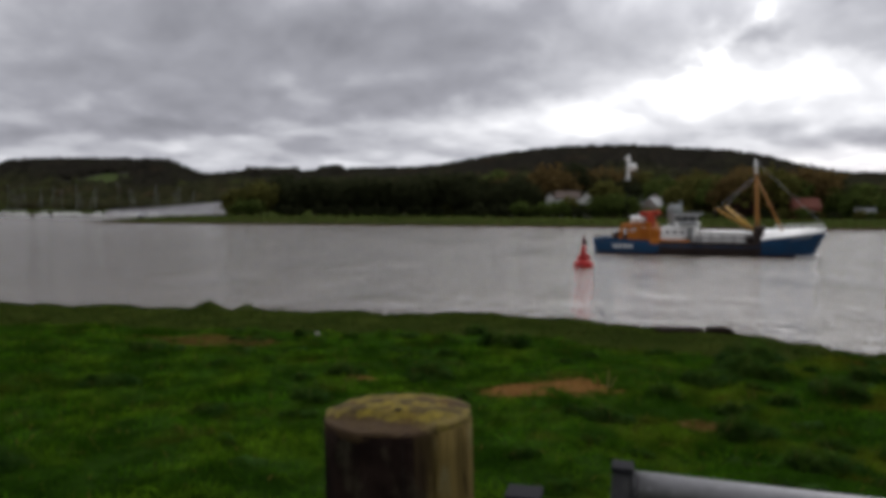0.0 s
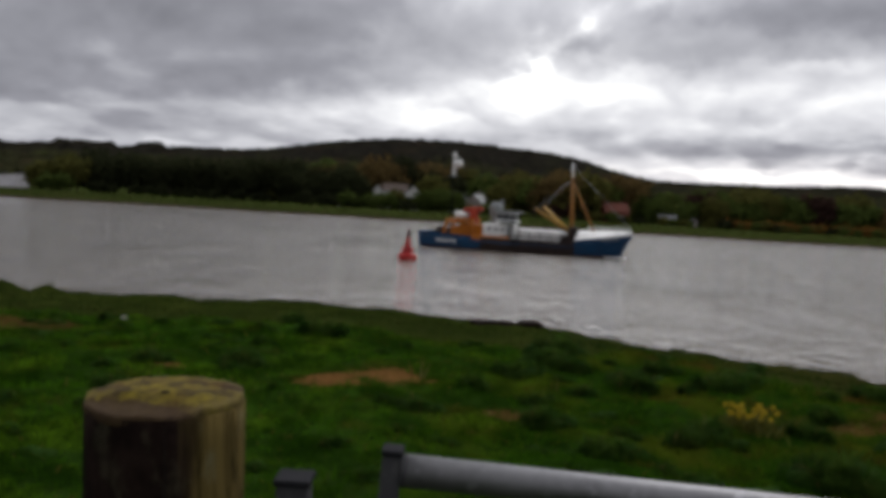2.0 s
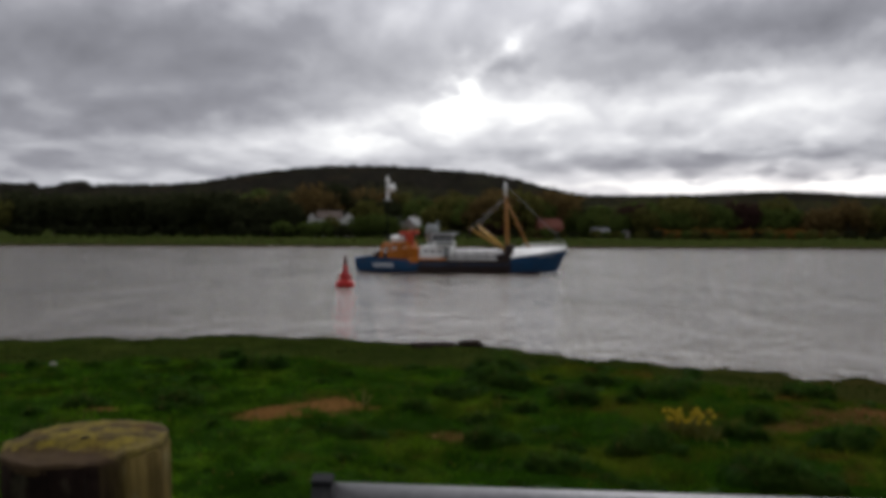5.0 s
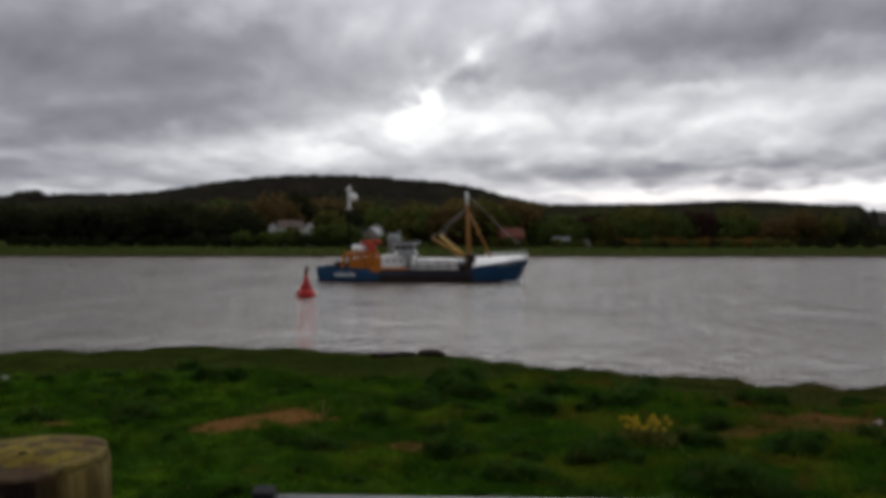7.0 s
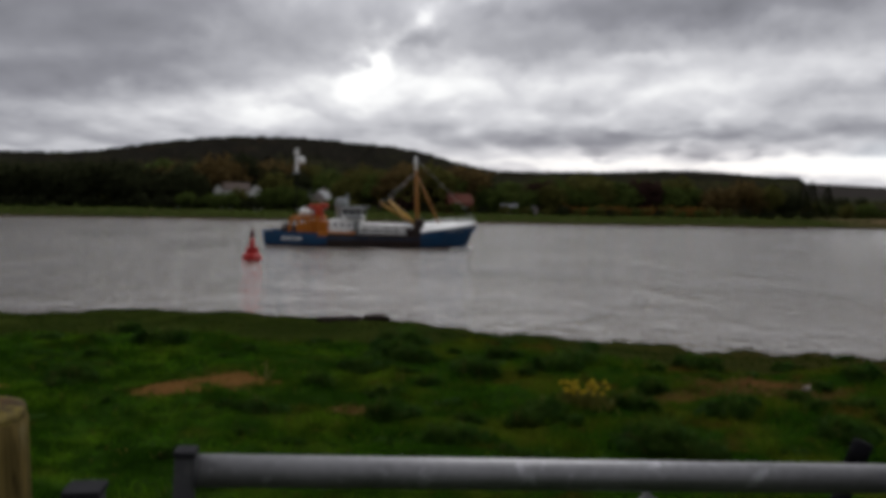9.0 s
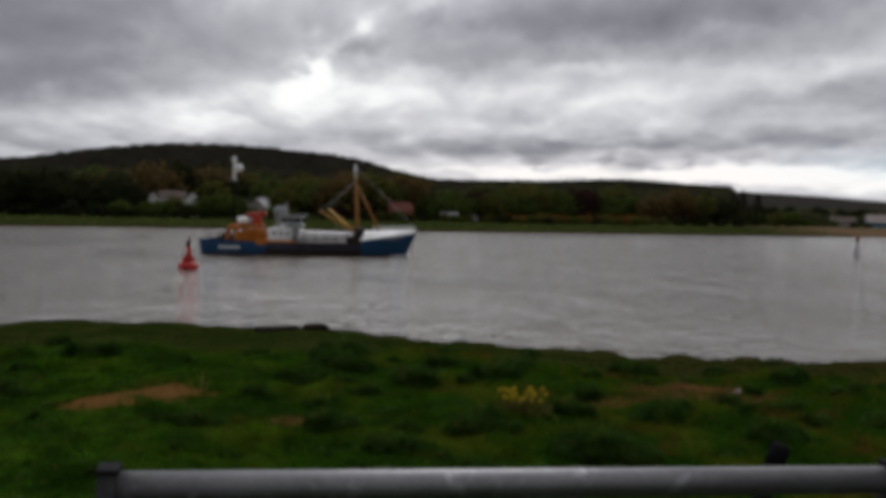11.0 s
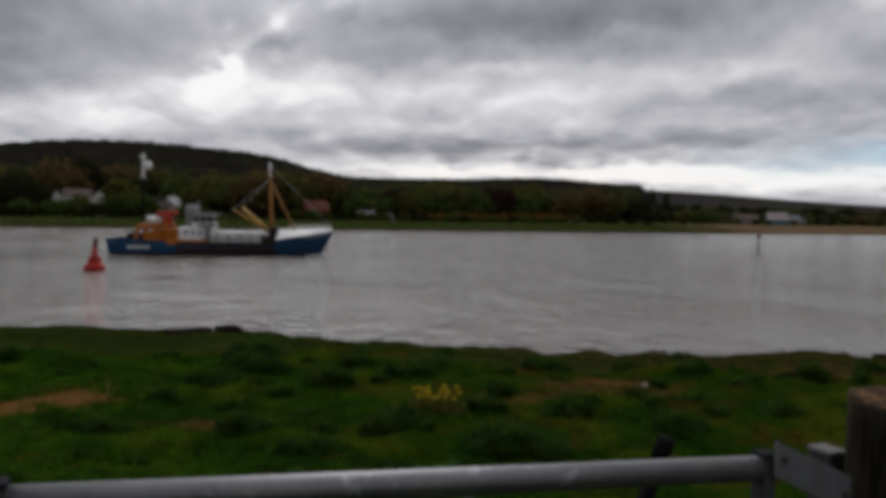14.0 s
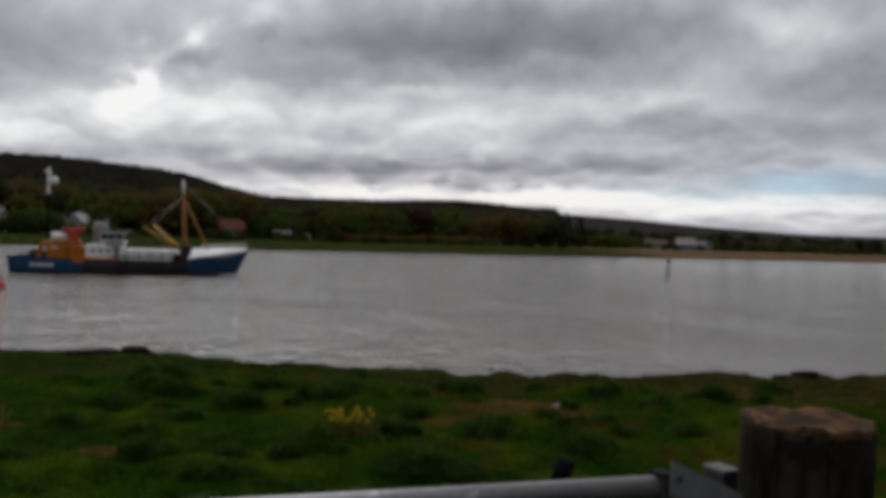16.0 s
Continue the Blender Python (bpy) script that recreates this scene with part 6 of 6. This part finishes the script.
# amber stern gallows
for y0 in (-2.3, 2.3):
    for s, lean in ((0.125, 0.30), (0.205, 0.15), (0.262, 0.0)):
        part("gallows_leg", box(nb(), (bx(s) + lean, y0, 2.05), (0.34, 0.30, 2.1), Matrix.Rotation(0.22 if lean else 0, 4, "Y"), 0.04), M_AMBER, boat)
    part("gallows_panel", box(nb(), (bx(0.20), y0, 1.95), (1.7, 0.14, 1.0), Matrix.Rotation(-0.05, 4, "Y"), 0.04), M_AMBER, boat, "amber steel gallows side panel")
    part("gallows_beam", box(nb(), (bx(0.205) + 0.15, y0, 3.0), (2.5, 0.34, 0.26), Matrix.Rotation(-0.16, 4, "Y"), 0.04), M_AMBER, boat)
for s in (0.15, 0.262):
    part("gallows_crossbeam", box(nb(), (bx(s) + 0.1, 0, 3.05), (0.3, 4.7, 0.28), None, 0.04), M_AMBER, boat)
part("engine_casing", box(nb(), (bx(0.272), -0.4, 1.95), (2.9, 3.4, 1.5), None, 0.1), M_AMBER, boat, "amber painted casing")
part("net_drum", tube(nb(), (bx(0.11), -1.6, 1.75), (bx(0.11), 1.6, 1.75), 0.5, None, 18), M_RUST, boat, "rusty net drum", True)
# aft mast with radar
part("aft_mast", tube(nb(), (bx(0.145), 0, 1.0), (bx(0.145) + 0.05, 0, 9.9), 0.08, 0.06, 10), M_BLACK_METAL, boat, "slim dark aft mast")
part("mast_platform", box(nb(), (bx(0.145), 0, 7.85), (0.75, 0.7, 0.12)), M_GREY, boat)
bm = lathe(nb(), [(0.40, 8.85), (0.52, 9.0), (0.52, 9.35), (0.34, 9.62)], 18, (bx(0.145) + 0.42, 0, 0))
part("radar_dome", bm, M_WHITE, boat, "white radar dome", True)
part("radar_bracket", box(nb(), (bx(0.145) + 0.3, 0, 8.85), (0.8, 0.12, 0.1)), M_WHITE, boat)
part("radar_scanner", box(nb(), (bx(0.145), 0, 10.05), (0.34, 1.6, 0.2), None, 0.05), M_WHITE, boat)
part("floodlight_mast", tube(nb(), (bx(0.145) + 0.04, 0, 7.9), (bx(0.145) + 0.06, 0, 10.5), 0.17, 0.13, 10), M_WHITE, boat, "white painted upper mast")
# fore mast, tripod and derricks
MX = bx(0.715)
part("fore_mast", tube(nb(), (MX, 0, 1.0), (MX - 0.32, 0, 8.3), 0.24, 0.16, 14), M_MAST, boat, "ochre painted fore mast", True)
part("topmast", tube(nb(), (MX - 0.32, 0, 8.25), (MX - 0.38, 0, 9.85), 0.15, 0.09, 10), M_WHITE, boat, "white painted topmast", True)
for y0 in (-1.3, 1.3):
    part("mast_leg", tube(nb(), (MX - 0.3, 0, 8.0), (bx(0.812), y0, 2.6), 0.09, 0.10, 10), M_MAST, boat, "", True)
part("mast_crossbar", tube(nb(), (MX + 0.75, -0.85, 5.2), (MX + 0.75, 0.85, 5.2), 0.08, None, 8), M_MAST, boat)
part("mast_crosstree", box(nb(), (MX - 0.33, 0, 8.2), (0.25, 2.2, 0.18), None, 0.03), M_MAST, boat)
for y0, tip in ((-1.5, (MX - 3.95, -3.0, 4.75)), (1.5, (MX - 3.5, 3.4, 5.0))):
    part("derrick", tube(nb(), (MX - 0.15, y0 * 0.5, 2.35), tip, 0.19, 0.14, 12), M_BOOM, boat, "yellow ochre derrick boom", True)
    part("derrick_block", ball(nb(), (tip[0], tip[1], tip[2] - 0.25), (0.2, 0.14, 0.28), 8), M_RUST, boat)
    part("topping_lift", tube(nb(), tip, (MX - 0.33, 0, 8.1), 0.018, None, 5), M_PERCH, boat)
part("fore_stay", tube(nb(), (MX - 0.38, 0, 9.6), (bx(0.985), 0, 2.9), 0.018, None, 5), M_PERCH, boat)
part("winch_gantry", box(nb(), (MX + 0.15, 0, 2.0), (0.95, 4.6, 2.0), None, 0.1), M_RUST, boat, "dark rusty winch gantry")
part("winch_drum", tube(nb(), (MX - 0.75, -1.4, 1.65), (MX - 0.75, 1.4, 1.65), 0.42, None, 16), M_RUST, boat, "", True)
# bow rails
for side in (-1, 1):
    prev = None
    for i in range(8):
        s = 0.79 + 0.2 * i / 7
        p = hull_pt(s, sheer(s), side, -0.30)
        p.z = bow_top(s) - 0.35
        q = p + Vector((0, 0, 0.70))
        part("rail_stanchion", tube(nb(), p, q, 0.025, None, 6), M_WHITE, boat)
        if prev is not None:
            part("bow_rail", tube(nb(), prev, q, 0.025, None, 6), M_WHITE, boat)
        prev = q
part("anchor_windlass", box(nb(), (bx(0.86), 0, 2.35), (0.9, 1.3, 0.8), None, 0.1), M_GREY, boat)
# painted marks, illegible
for i in range(5):
    s = 0.865 + i * 0.018
    a, b = hull_pt(s, 1.62 + 0.03 * i, -1, 0.012), hull_pt(s + 0.011, 1.65 + 0.03 * i, -1, 0.012)
    bm = nb()
    bm.faces.new([bm.verts.new(p) for p in (a, b, hull_pt(s + 0.011, 2.00 + 0.03 * i, -1, 0.012), hull_pt(s, 1.98 + 0.03 * i, -1, 0.012))])
    part("painted_mark", bm, M_GREY, boat, "pale painted mark")
for i in range(6):
    s = 0.105 + i * 0.016
    bm = nb()
    bm.faces.new([bm.verts.new(p) for p in (hull_pt(s, 0.62, -1, 0.012), hull_pt(s + 0.010, 0.62, -1, 0.012), hull_pt(s + 0.010, 0.98, -1, 0.012), hull_pt(s, 0.98, -1, 0.012))])
    part("painted_mark", bm, M_WHITE, boat, "pale painted mark")

# a little white water at the stem, where the bow meets the stream
rnd = random.Random(61)
bm = nb()
for side in (-1, 1):
    for i in range(26):
        s = 1.0 - 0.10 * (i / 25) ** 1.3
        q = boat.matrix_basis @ hull_pt(s, 0.02, side, 0.05 + 0.22 * rnd.random())
        w = 0.16 * (1 - 0.6 * i / 25)
        r = bmesh.ops.create_icosphere(bm, subdivisions=1, radius=1.0)
        for v in r["verts"]:
            v.co = Vector((q.x + 0.25 + v.co.x * w * 1.8, q.y + v.co.y * w, 0.02 + v.co.z * w * 0.7 * rnd.uniform(0.7, 1.2)))
tagged(part("bow_wave", bm, M_FOAM, None, "", True), "low white foam of the bow wave on the river", "foam", kind="stuff")
